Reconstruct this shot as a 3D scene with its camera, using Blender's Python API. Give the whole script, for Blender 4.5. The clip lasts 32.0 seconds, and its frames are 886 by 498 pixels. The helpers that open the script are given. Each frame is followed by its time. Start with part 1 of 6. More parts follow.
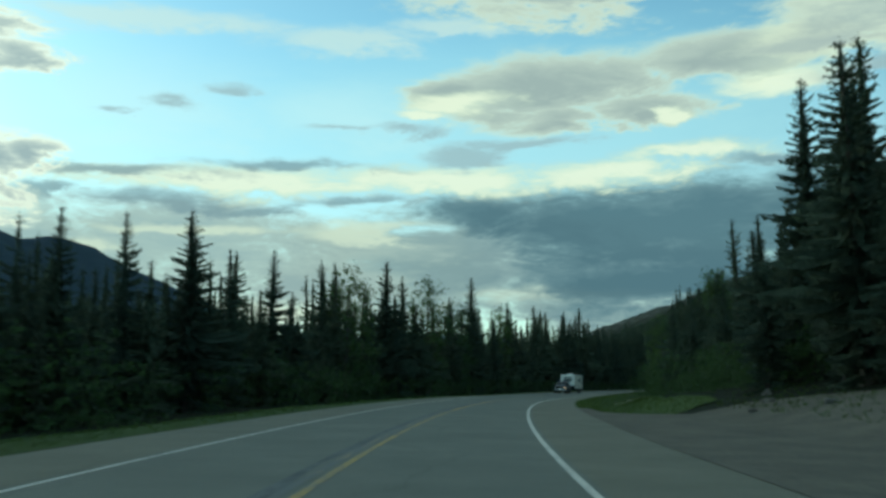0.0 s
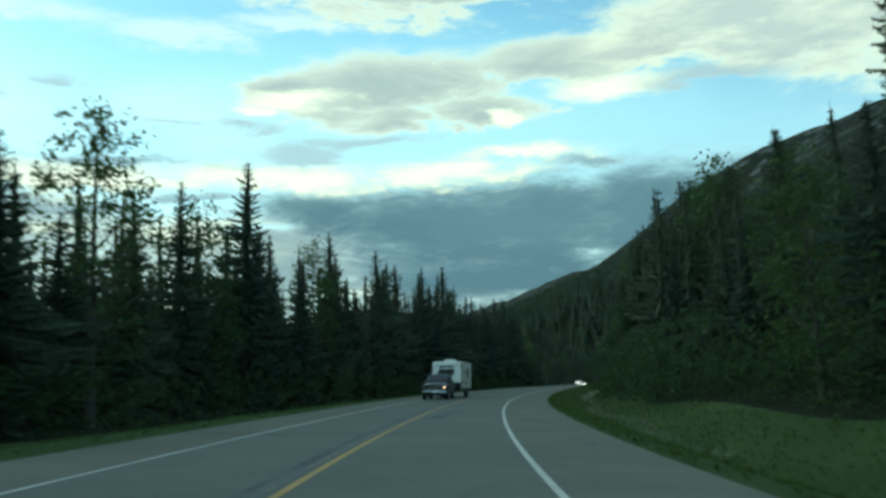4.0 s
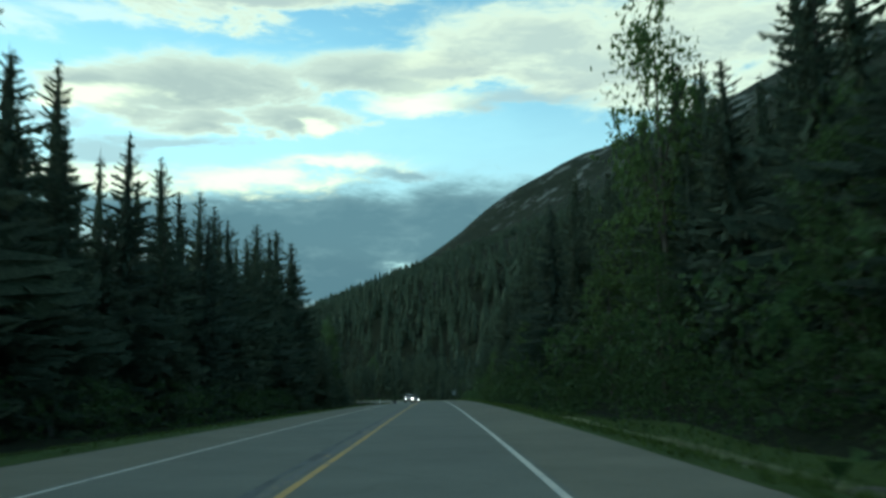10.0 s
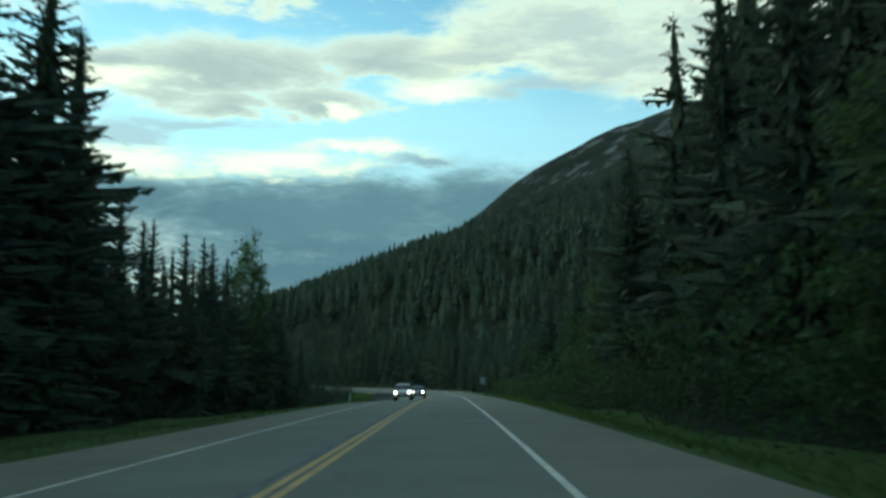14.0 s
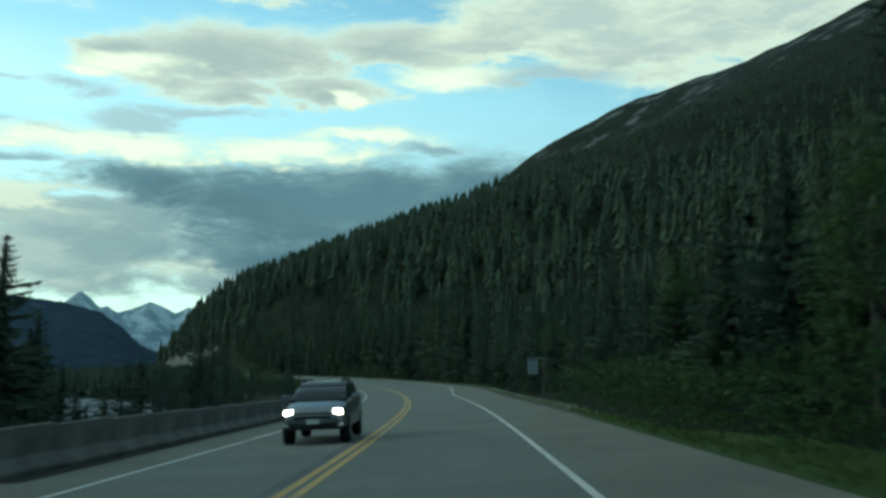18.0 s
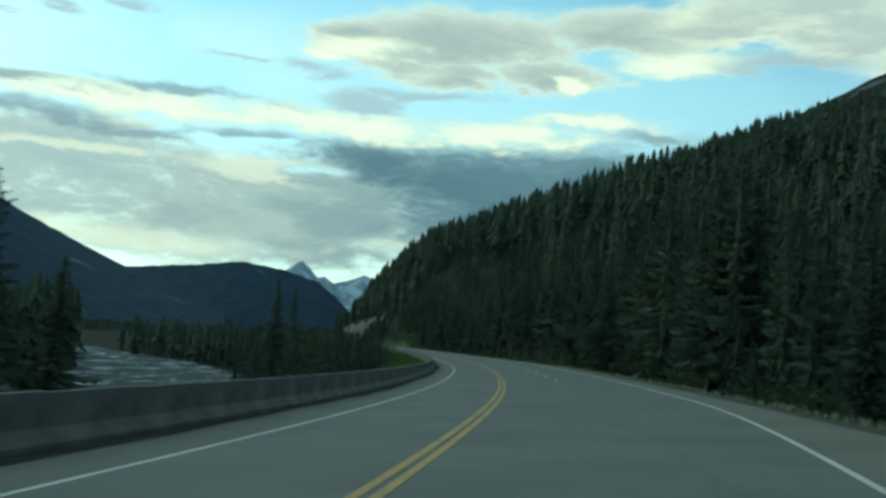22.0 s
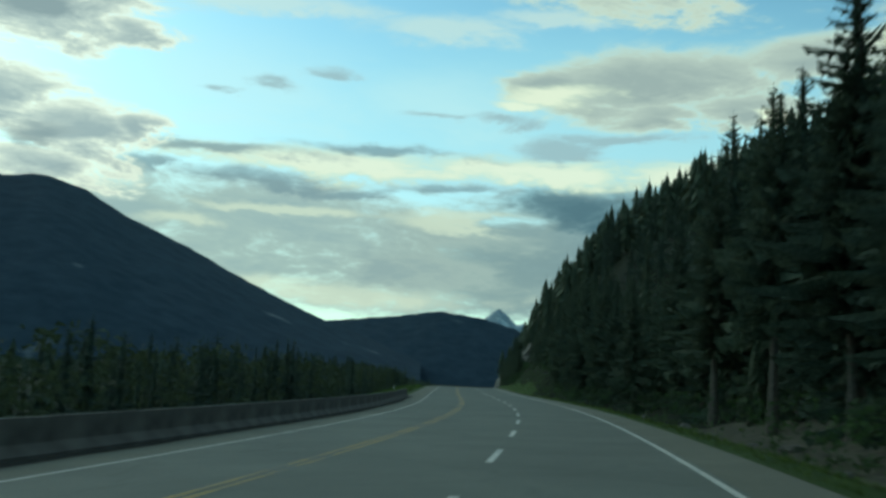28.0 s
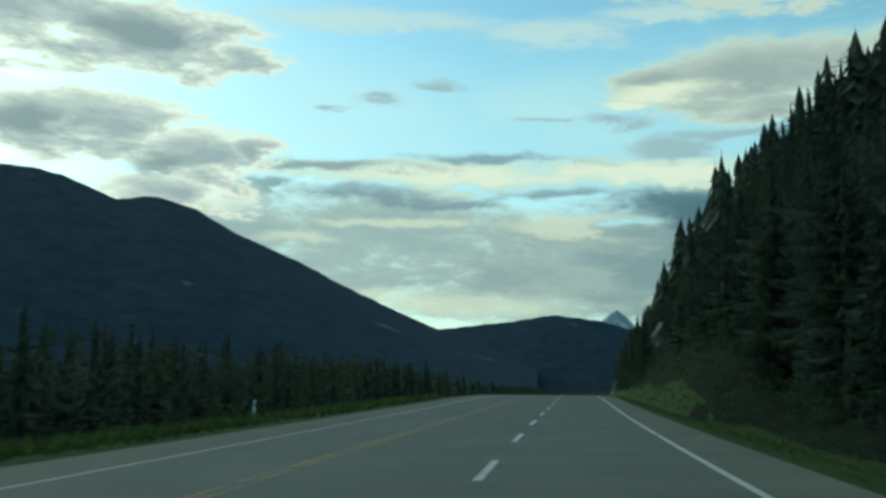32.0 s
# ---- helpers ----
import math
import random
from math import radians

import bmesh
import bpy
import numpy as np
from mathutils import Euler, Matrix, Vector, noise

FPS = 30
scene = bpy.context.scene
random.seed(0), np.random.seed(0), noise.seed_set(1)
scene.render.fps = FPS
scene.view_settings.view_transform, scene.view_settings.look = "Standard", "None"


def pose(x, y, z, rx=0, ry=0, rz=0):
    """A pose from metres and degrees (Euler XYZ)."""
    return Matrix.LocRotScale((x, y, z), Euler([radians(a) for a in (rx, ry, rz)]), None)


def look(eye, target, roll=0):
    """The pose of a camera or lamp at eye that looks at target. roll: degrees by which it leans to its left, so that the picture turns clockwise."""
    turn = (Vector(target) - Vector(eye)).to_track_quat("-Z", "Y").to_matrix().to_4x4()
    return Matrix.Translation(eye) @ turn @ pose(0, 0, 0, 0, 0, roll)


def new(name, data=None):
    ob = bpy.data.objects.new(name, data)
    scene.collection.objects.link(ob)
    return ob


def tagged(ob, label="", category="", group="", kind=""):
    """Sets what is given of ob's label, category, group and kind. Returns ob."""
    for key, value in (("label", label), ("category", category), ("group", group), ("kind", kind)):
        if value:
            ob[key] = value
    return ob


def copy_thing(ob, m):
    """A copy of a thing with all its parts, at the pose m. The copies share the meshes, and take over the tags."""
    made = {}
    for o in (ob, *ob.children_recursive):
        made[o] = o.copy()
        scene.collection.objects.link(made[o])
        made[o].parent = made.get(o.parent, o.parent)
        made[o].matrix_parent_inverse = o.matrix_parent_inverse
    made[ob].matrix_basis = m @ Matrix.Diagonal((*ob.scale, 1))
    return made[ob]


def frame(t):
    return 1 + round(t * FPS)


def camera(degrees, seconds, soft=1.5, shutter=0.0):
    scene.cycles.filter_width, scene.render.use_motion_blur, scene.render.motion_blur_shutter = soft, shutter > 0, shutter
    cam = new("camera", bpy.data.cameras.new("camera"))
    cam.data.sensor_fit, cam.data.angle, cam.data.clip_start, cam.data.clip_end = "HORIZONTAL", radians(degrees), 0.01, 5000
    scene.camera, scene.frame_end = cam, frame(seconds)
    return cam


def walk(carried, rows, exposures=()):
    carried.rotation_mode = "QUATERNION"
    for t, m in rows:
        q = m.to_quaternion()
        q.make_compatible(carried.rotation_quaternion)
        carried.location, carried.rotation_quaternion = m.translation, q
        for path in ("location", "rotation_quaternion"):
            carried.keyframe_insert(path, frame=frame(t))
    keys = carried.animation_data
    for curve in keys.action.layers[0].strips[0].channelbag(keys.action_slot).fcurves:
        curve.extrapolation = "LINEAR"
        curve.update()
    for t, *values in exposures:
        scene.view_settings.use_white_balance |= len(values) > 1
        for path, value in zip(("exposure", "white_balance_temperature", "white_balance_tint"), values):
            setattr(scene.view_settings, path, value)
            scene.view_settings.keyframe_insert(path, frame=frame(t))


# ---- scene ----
cam = camera(50.2, 32.0, soft=3.0, shutter=0.5)
walk(cam, [
    (0.0, pose(1.99, 0.29, 1.29, 98.61, 0.68, 8.66)),
    (0.5, pose(0.56, 10.57, 1.40, 98.52, 0.12, 7.77)),
    (1.0, pose(-0.64, 20.85, 1.51, 98.46, 0.48, 6.72)),
    (1.5, pose(-1.61, 31.18, 1.61, 98.35, 0.87, 5.62)),
    (2.0, pose(-2.33, 41.50, 1.69, 98.34, 1.07, 4.16)),
    (2.5, pose(-2.84, 51.84, 1.76, 98.31, 2.12, 2.85)),
    (3.0, pose(-3.15, 62.17, 1.80, 98.27, 1.09, 1.33)),
    (3.5, pose(-3.27, 72.50, 1.83, 98.30, 2.19, 0.25)),
    (4.0, pose(-3.21, 82.83, 1.84, 98.29, 2.15, -1.01)),
    (4.5, pose(-2.96, 93.12, 1.84, 98.39, 1.94, -2.24)),
    (5.0, pose(-2.51, 103.40, 1.85, 98.36, 1.81, -3.26)),
    (5.5, pose(-1.90, 113.67, 1.87, 98.30, 1.71, -4.29)),
    (6.0, pose(-1.17, 123.94, 1.90, 98.24, 1.68, -5.31)),
    (6.5, pose(-0.32, 134.18, 1.94, 98.20, 1.72, -6.27)),
    (7.0, pose(0.66, 144.41, 1.99, 98.32, 2.05, -7.05)),
    (7.5, pose(1.82, 154.58, 2.05, 98.50, 1.09, -8.06)),
    (8.0, pose(3.21, 164.72, 2.11, 98.66, 1.43, -9.10)),
    (8.5, pose(4.86, 174.81, 2.18, 98.71, 1.03, -10.26)),
    (9.0, pose(6.76, 184.88, 2.24, 98.73, 1.17, -11.31)),
    (9.5, pose(8.85, 194.94, 2.31, 98.68, 1.46, -12.15)),
    (10.0, pose(11.05, 205.00, 2.37, 98.62, 1.41, -12.86)),
    (10.5, pose(13.30, 215.08, 2.43, 98.62, 1.20, -13.04)),
    (11.0, pose(15.57, 225.15, 2.49, 98.61, 0.93, -13.06)),
    (11.5, pose(17.81, 235.25, 2.53, 98.55, 1.34, -12.92)),
    (12.0, pose(20.03, 245.36, 2.57, 98.47, 1.81, -12.56)),
    (12.5, pose(22.22, 255.48, 2.60, 98.38, 1.06, -12.22)),
    (13.0, pose(24.40, 265.61, 2.61, 98.18, 1.07, -11.77)),
    (13.5, pose(26.61, 275.74, 2.62, 97.93, 0.99, -11.63)),
    (14.0, pose(28.86, 285.87, 2.61, 97.80, 0.29, -11.72)),
    (14.5, pose(31.13, 296.02, 2.60, 97.68, 0.96, -11.61)),
    (15.0, pose(33.41, 306.16, 2.58, 97.60, 0.96, -11.60)),
    (15.5, pose(35.65, 316.33, 2.55, 97.53, 0.85, -11.60)),
    (16.0, pose(37.83, 326.51, 2.51, 97.46, 0.70, -11.60)),
    (16.5, pose(39.96, 336.73, 2.46, 97.40, 0.57, -11.61)),
    (17.0, pose(42.05, 346.99, 2.38, 97.23, 0.55, -11.52)),
    (17.5, pose(44.12, 357.30, 2.28, 97.22, 0.23, -11.41)),
    (18.0, pose(46.21, 367.66, 2.16, 97.13, -0.02, -11.31)),
    (18.5, pose(48.31, 378.06, 2.01, 97.09, -1.01, -11.17)),
    (19.0, pose(50.37, 388.52, 1.85, 97.03, -1.57, -10.87)),
    (19.5, pose(52.41, 399.04, 1.70, 96.99, -2.27, -10.53)),
    (20.0, pose(54.39, 409.61, 1.56, 96.98, -3.08, -10.04)),
    (20.5, pose(56.28, 420.25, 1.43, 97.04, -3.54, -9.54)),
    (21.0, pose(58.05, 430.95, 1.31, 97.15, -3.42, -8.58)),
    (21.5, pose(59.81, 441.70, 1.21, 96.34, -3.80, -1.53)),
    (22.0, pose(61.49, 452.51, 1.12, 95.81, -4.47, 1.14)),
    (22.5, pose(63.10, 463.39, 1.04, 96.05, -4.66, 2.13)),
    (23.0, pose(64.61, 474.33, 0.99, 96.49, -4.18, 2.56)),
    (23.5, pose(65.94, 485.36, 0.95, 96.81, -4.19, 3.08)),
    (24.0, pose(67.00, 496.46, 0.92, 97.10, -3.92, 3.62)),
    (24.5, pose(67.80, 507.61, 0.90, 97.33, -2.96, 4.38)),
    (25.0, pose(68.36, 518.75, 0.89, 97.46, -2.89, 5.61)),
    (25.5, pose(68.67, 529.91, 0.88, 97.60, -2.93, 6.91)),
    (26.0, pose(68.76, 541.06, 0.87, 97.73, -3.00, 8.25)),
    (26.5, pose(68.61, 552.24, 0.86, 97.85, -3.05, 9.60)),
    (27.0, pose(68.20, 563.39, 0.86, 97.91, -3.13, 11.02)),
    (27.5, pose(67.49, 574.54, 0.84, 97.97, -3.19, 12.36)),
    (28.0, pose(66.57, 585.63, 0.83, 97.93, -3.24, 13.56)),
    (28.5, pose(65.48, 596.68, 0.81, 97.91, -2.75, 14.79)),
    (29.0, pose(64.21, 607.74, 0.79, 97.77, -3.30, 15.89)),
    (29.5, pose(62.73, 618.76, 0.78, 97.74, -3.58, 16.64)),
    (30.0, pose(61.02, 629.77, 0.77, 97.82, -1.99, 17.47)),
    (30.5, pose(59.08, 640.72, 0.77, 97.85, -1.81, 18.32)),
    (31.0, pose(56.89, 651.63, 0.78, 97.90, -1.13, 19.25)),
    (31.5, pose(54.51, 662.46, 0.79, 97.94, -1.20, 20.11)),
    (32.0, pose(52.01, 673.24, 0.81, 98.11, -1.32, 20.74)),
], exposures=[(0.0, 0.1, 6350, 1), (2.5, 0.35, 6350, 1), (4.0, 0.5, 6350, 1), (13.0, 0.5, 6350, 1), (18.0, 0.35, 6350, 1), (21.0, 0.35, 6350, 1), (24.0, 0.15, 6350, 1), (28.0, 0.05, 6350, 1), (32.0, 0.0, 6350, 1)])

# ---------------------------------------------------------------- light
SUN_AZ, SUN_EL = 62.0, 20.0      # degrees left of +y, degrees up


def world_sky():
    w = bpy.data.worlds.new("evening_sky")
    scene.world = w
    w.use_nodes = True
    nt = w.node_tree
    nt.nodes.clear()
    N, Lk = nt.nodes, nt.links

    def math_(op, a, b=None, c=None, clamp=False):
        n = N.new("ShaderNodeMath")
        n.operation, n.use_clamp = op, clamp
        for i, v in enumerate((a, b, c)):
            if v is None:
                continue
            if isinstance(v, (int, float)):
                n.inputs[i].default_value = v
            else:
                Lk.new(v, n.inputs[i])
        return n.outputs[0]

    def mix_(f, a, b):
        n = N.new("ShaderNodeMix")
        n.data_type = "RGBA"
        for sock, v in ((n.inputs[0], f), (n.inputs[6], a), (n.inputs[7], b)):
            if isinstance(v, (int, float)):
                sock.default_value = v
            elif isinstance(v, tuple):
                sock.default_value = (*v, 1)
            else:
                Lk.new(v, sock)
        return n.outputs[2]

    tc = N.new("ShaderNodeTexCoord")
    sep = N.new("ShaderNodeSeparateXYZ")
    Lk.new(tc.outputs["Generated"], sep.inputs[0])
    x, y, z = sep.outputs
    az = math_("MULTIPLY", math_("ARCTAN2", math_("MULTIPLY", x, -1.0), y), 57.29578)
    el = math_("MULTIPLY", math_("ARCSINE", z), 57.29578)

    # cloud field in azimuth and elevation, drawn out along the horizon
    comb = N.new("ShaderNodeCombineXYZ")
    Lk.new(math_("MULTIPLY", az, 0.055), comb.inputs[0])
    Lk.new(math_("MULTIPLY", el, 0.17), comb.inputs[1])

    def fbm(scale, detail, rough, dist, off):
        m = N.new("ShaderNodeMapping")
        m.inputs["Location"].default_value = (off, off * 0.7, off * 0.3)
        Lk.new(comb.outputs[0], m.inputs[0])
        n = N.new("ShaderNodeTexNoise")
        for k, v in (("Scale", scale), ("Detail", detail), ("Roughness", rough), ("Distortion", dist)):
            n.inputs[k].default_value = v
        Lk.new(m.outputs[0], n.inputs["Vector"])
        return n.outputs["Fac"]

    big = fbm(1.3, 7, 0.55, 0.25, 3.1)
    fine = fbm(3.6, 8, 0.62, 0.5, 7.7)
    wav = math_("SUBTRACT", big, 0.5)
    wav2 = math_("SUBTRACT", fine, 0.5)
    lift = math_("SUBTRACT", fbm(2.1, 6, 0.6, 0.3, 11.3), 0.5)
    # the clouds' outlines are torn by bending the directions
    az_w = math_("ADD", az, math_("ADD", math_("MULTIPLY", wav, 9.0), math_("MULTIPLY", wav2, 5.0)))
    el_w = math_("ADD", el, math_("ADD", math_("MULTIPLY", lift, 3.0), math_("MULTIPLY", wav2, 1.3)))

    def blob(a, e, sa, se):
        """A soft ellipse of cloud round an azimuth and an elevation."""
        da = math_("MULTIPLY", math_("ADD", az_w, -a), 1 / sa)
        de = math_("MULTIPLY", math_("ADD", el_w, -e), 1 / se)
        r2 = math_("ADD", math_("MULTIPLY", da, da), math_("MULTIPLY", de, de))
        return math_("POWER", 2.718, math_("MULTIPLY", r2, -0.7))

    def join(blobs):
        out = None
        for b in blobs:
            g = blob(*b)
            out = g if out is None else math_("MAXIMUM", out, g)
        return out

    wisp = math_("SUBTRACT", fbm(8.5, 9, 0.66, 0.8, 21.9), 0.5)

    def density(blobs, k1, k2):
        """The cloud's thickness: its ellipses, torn by noise where they lie."""
        body = join(blobs)
        rag = math_("ADD", math_("MULTIPLY", lift, k1), math_("ADD", math_("MULTIPLY", wav2, k2), math_("MULTIPLY", wisp, 0.5 * k2)))
        return math_("ADD", body, math_("MULTIPLY", rag, math_("MULTIPLY", body, 2.5, clamp=True)))

    sky = N.new("ShaderNodeTexSky")
    sky.sky_type, sky.sun_disc = "NISHITA", False
    sky.sun_elevation, sky.sun_rotation = radians(SUN_EL), radians(-SUN_AZ)
    sky.air_density, sky.dust_density, sky.ozone_density = 1.0, 0.6, 2.0
    clear = N.new("ShaderNodeMix")
    clear.data_type, clear.blend_type = "RGBA", "MULTIPLY"
    clear.inputs[0].default_value = 1.0
    Lk.new(sky.outputs[0], clear.inputs[6])
    clear.inputs[7].default_value = (*SKY_TINT, 1)
    base = clear.outputs[2]
    # a pale veil low down
    low = N.new("ShaderNodeMapRange")
    low.interpolation_type = "SMOOTHSTEP"
    Lk.new(el, low.inputs[0])
    low.inputs[1].default_value, low.inputs[2].default_value = 22.0, 3.0
    veil = math_("MULTIPLY", low.outputs[0], 0.55)
    base = mix_(veil, base, tuple(c / SKY_STRENGTH for c in (0.60, 0.78, 0.74)))

    # each layer: thin cloud lets the sky through, thicker cloud runs through the ramp's tones
    for blobs, k1, k2, lo, hi, amount, tones in CLOUDS:
        d = density(blobs, k1, k2)
        n = N.new("ShaderNodeMapRange")
        n.interpolation_type = "SMOOTHSTEP"
        Lk.new(d, n.inputs[0])
        n.inputs[1].default_value, n.inputs[2].default_value = lo, hi
        r = N.new("ShaderNodeValToRGB")
        els = r.color_ramp.elements
        while len(els) < len(tones):
            els.new(0.5)
        for e, (p, c) in zip(els, tones):
            e.position, e.color = p, (*[v * 0.5 for v in c], 1)
        Lk.new(d, r.inputs[0])
        dbl = N.new("ShaderNodeMix")
        dbl.data_type, dbl.blend_type = "RGBA", "MULTIPLY"
        dbl.inputs[0].default_value = 1.0
        Lk.new(r.outputs[0], dbl.inputs[6])
        dbl.inputs[7].default_value = (2 / SKY_STRENGTH, 2 / SKY_STRENGTH, 2 / SKY_STRENGTH, 1)
        base = mix_(math_("MULTIPLY", n.outputs[0], amount), base, dbl.outputs[2])
    bg = N.new("ShaderNodeBackground")
    Lk.new(base, bg.inputs[0])
    bg.inputs[1].default_value = SKY_STRENGTH
    out = N.new("ShaderNodeOutputWorld")
    Lk.new(bg.outputs[0], out.inputs[0])


SKY_STRENGTH = 0.12
SKY_TINT = (1.1, 1.55, 1.35)
CREAM, PALE, GREY, SLATE = (0.62, 0.76, 0.60), (0.42, 0.54, 0.50), (0.25, 0.35, 0.35), (0.080, 0.165, 0.205)
CLOUDS = [
    # broken cloud overhead and behind, out of view, added to brighten the ground
    ([(0, 72, 500, 27)], 1.6, 1.2, 0.30, 0.75, 0.38, [(0.3, CREAM), (0.7, (0.70, 0.78, 0.64)), (1.0, PALE)]),
    # pale haze between the clouds ahead
    ([(2, 16, 20, 5)], 0.3, 0.3, 0.1, 0.9, 0.38, [(0.2, (0.38, 0.78, 0.86)), (0.9, (0.46, 0.82, 0.86))]),
    # bright thin veil towards the left, and the streaks above the middle
    ([(27, 16.5, 8, 3.0), (14, 16.5, 7, 2.2)], 0.5, 0.4, 0.15, 1.2, 0.45, [(0.2, (0.55, 0.80, 0.80)), (0.9, (0.62, 0.86, 0.84))]),
    ([(15, 20.9, 6, 0.8), (27, 21.5, 7, 0.7), (8, 21.6, 4, 0.5)], 0.8, 0.9, 0.15, 0.9, 0.65, [(0.3, (0.55, 0.74, 0.72)), (0.8, (0.62, 0.77, 0.70))]),
    # pale sheet low over the valley, greyer ahead
    ([(9, 7.2, 9, 3.4), (-2, 6.0, 10, 2.2)], 1.3, 1.3, 0.12, 0.7, 0.94, [(0.2, (0.42, 0.55, 0.51)), (0.45, (0.29, 0.40, 0.39)), (0.7, (0.23, 0.33, 0.34)), (1.0, (0.18, 0.27, 0.29))]),
    ([(24, 8.0, 11, 3.4), (34, 8.0, 6, 2.5)], 1.3, 1.3, 0.15, 0.75, 0.92, [(0.2, (0.56, 0.70, 0.60)), (0.45, (0.42, 0.54, 0.49)), (0.7, (0.36, 0.47, 0.44)), (1.0, (0.30, 0.41, 0.41))]),
    ([(22, 5.0, 10, 0.7), (2, 5.6, 7, 0.6), (30, 8.4, 3, 0.5), (13, 9.6, 6, 0.5), (24, 9.6, 6, 0.4)], 0.9, 1.1, 0.25, 0.95, 0.7, [(0.4, (0.50, 0.62, 0.53)), (0.9, (0.66, 0.76, 0.60))]),
    # dark bank
    ([(-1, 9.2, 7, 2.7), (-8, 9.0, 7, 3.2), (6, 10.4, 4, 1.4), (-15, 9.6, 7, 3.0), (-4, 6.2, 9, 1.6)], 1.1, 1.1, 0.18, 0.72, 0.95, [(0.12, (0.40, 0.53, 0.53)), (0.30, (0.235, 0.35, 0.37)), (0.55, (0.135, 0.24, 0.275)), (0.9, SLATE)]),
    # its bright upper rim, running on to the left as a long band
    ([(21, 12.6, 9, 0.85), (9, 12.8, 7, 0.95), (-2, 13.0, 5, 0.7), (-6.5, 13.7, 3.5, 0.6)], 1.0, 1.2, 0.18, 0.85, 0.92, [(0.25, (0.50, 0.63, 0.56)), (0.55, CREAM), (0.9, (0.78, 0.86, 0.68))]),
    # grey streaks on the band
    ([(26, 12.9, 5, 0.42), (18, 13.6, 5.5, 0.45), (24.5, 11.3, 5, 0.6), (19, 10.9, 4, 0.45), (-10.5, 13.1, 3, 0.4), (13, 11.3, 5, 0.45), (30, 11.7, 3, 0.4)], 0.9, 1.0, 0.25, 0.95, 0.8, [(0.35, (0.36, 0.48, 0.48)), (0.9, (0.20, 0.31, 0.35))]),
    # the large middle cloud, cream at its rim and grey within
    ([(1.0, 18.0, 6.2, 1.9), (7.0, 18.2, 3.2, 0.8), (-5, 16.5, 3.0, 0.8), (0, 16.2, 3.0, 0.7), (-10, 19.2, 6, 1.3)], 1.1, 1.0, 0.20, 0.66, 0.95, [(0.20, (0.52, 0.68, 0.60)), (0.42, (0.64, 0.75, 0.59)), (0.66, (0.46, 0.55, 0.49)), (1.0, (0.34, 0.42, 0.40))]),
    ([(-12.2, 17.4, 3.0, 0.7), (8.5, 16.9, 1.5, 0.35), (-6.4, 16.1, 1.0, 0.4), (6.0, 17.6, 3.5, 0.6)], 0.7, 0.8, 0.25, 0.85, 0.9, [(0.35, CREAM), (0.9, (0.80, 0.88, 0.69))]),
    # bank at the upper right and the band across the top
    ([(-20, 20.4, 8, 2.4), (-29, 19.5, 8, 3.8), (0, 23.2, 10, 1.3), (-38, 17, 8, 5)], 1.3, 1.2, 0.20, 0.72, 0.92, [(0.25, (0.60, 0.74, 0.60)), (0.55, (0.66, 0.76, 0.60)), (0.80, (0.52, 0.61, 0.52)), (1.0, (0.42, 0.51, 0.47))]),
    ([(-18.5, 17.4, 5, 0.6), (-1, 23.3, 8, 0.8), (-24, 18.5, 5, 0.7), (-14, 19.4, 4, 0.5)], 0.9, 1.0, 0.25, 0.95, 0.7, [(0.35, (0.48, 0.57, 0.51)), (0.9, (0.35, 0.44, 0.44))]),
    # upper left banks, white at the rim
    ([(38.5, 19.4, 5.5, 1.9), (46, 20.2, 6, 2.8), (32.5, 18.7, 2.4, 0.8), (43, 14.2, 6, 1.9), (35.5, 13.0, 4.0, 1.5), (37, 10.7, 3.5, 0.9), (31.5, 13.7, 2.0, 0.7), (52, 14, 6, 4)], 1.3, 1.2, 0.22, 0.60, 0.95, [(0.25, (0.62, 0.78, 0.68)), (0.50, (0.84, 0.92, 0.76)), (0.72, (0.52, 0.61, 0.56)), (1.0, (0.33, 0.42, 0.43))]),
    ([(37.5, 12.2, 1.8, 0.9), (44.5, 14.0, 3.0, 1.1), (39.5, 19.8, 4.5, 1.1)], 0.9, 0.9, 0.25, 0.85, 0.8, [(0.35, (0.44, 0.54, 0.52)), (0.9, (0.25, 0.34, 0.36))]),
    # small scraps
    ([(6.3, 14.4, 2.6, 0.7), (9.5, 15.8, 3.0, 0.4), (25, 17.1, 1.6, 0.5), (21.7, 17.8, 1.4, 0.5), (27.5, 16.2, 1.4, 0.35), (14.5, 15.6, 2.6, 0.35), (3, 15.0, 4, 0.35)], 0.9, 1.3, 0.25, 1.0, 0.75, [(0.3, (0.42, 0.57, 0.59)), (0.9, (0.32, 0.44, 0.47))]),
]
world_sky()
sun_data = bpy.data.lights.new("sun", "SUN")
sun_data.energy, sun_data.angle, sun_data.color = 0.3, radians(30), (1.0, 0.93, 0.82)
sun = new("sun", sun_data)
_d = Vector((-math.sin(radians(SUN_AZ)) * math.cos(radians(SUN_EL)), math.cos(radians(SUN_AZ)) * math.cos(radians(SUN_EL)), math.sin(radians(SUN_EL))))
sun.matrix_world = look(_d * 500, (0, 0, 0))

# ---------------------------------------------------------------- materials


def material(name, build, rough=0.8, spec=0.3):
    m = bpy.data.materials.new(name)
    m.use_nodes = True
    nt = m.node_tree
    b = nt.nodes["Principled BSDF"]
    b.inputs["Roughness"].default_value = rough
    b.inputs["Specular IOR Level"].default_value = spec
    build(nt, b)
    return m


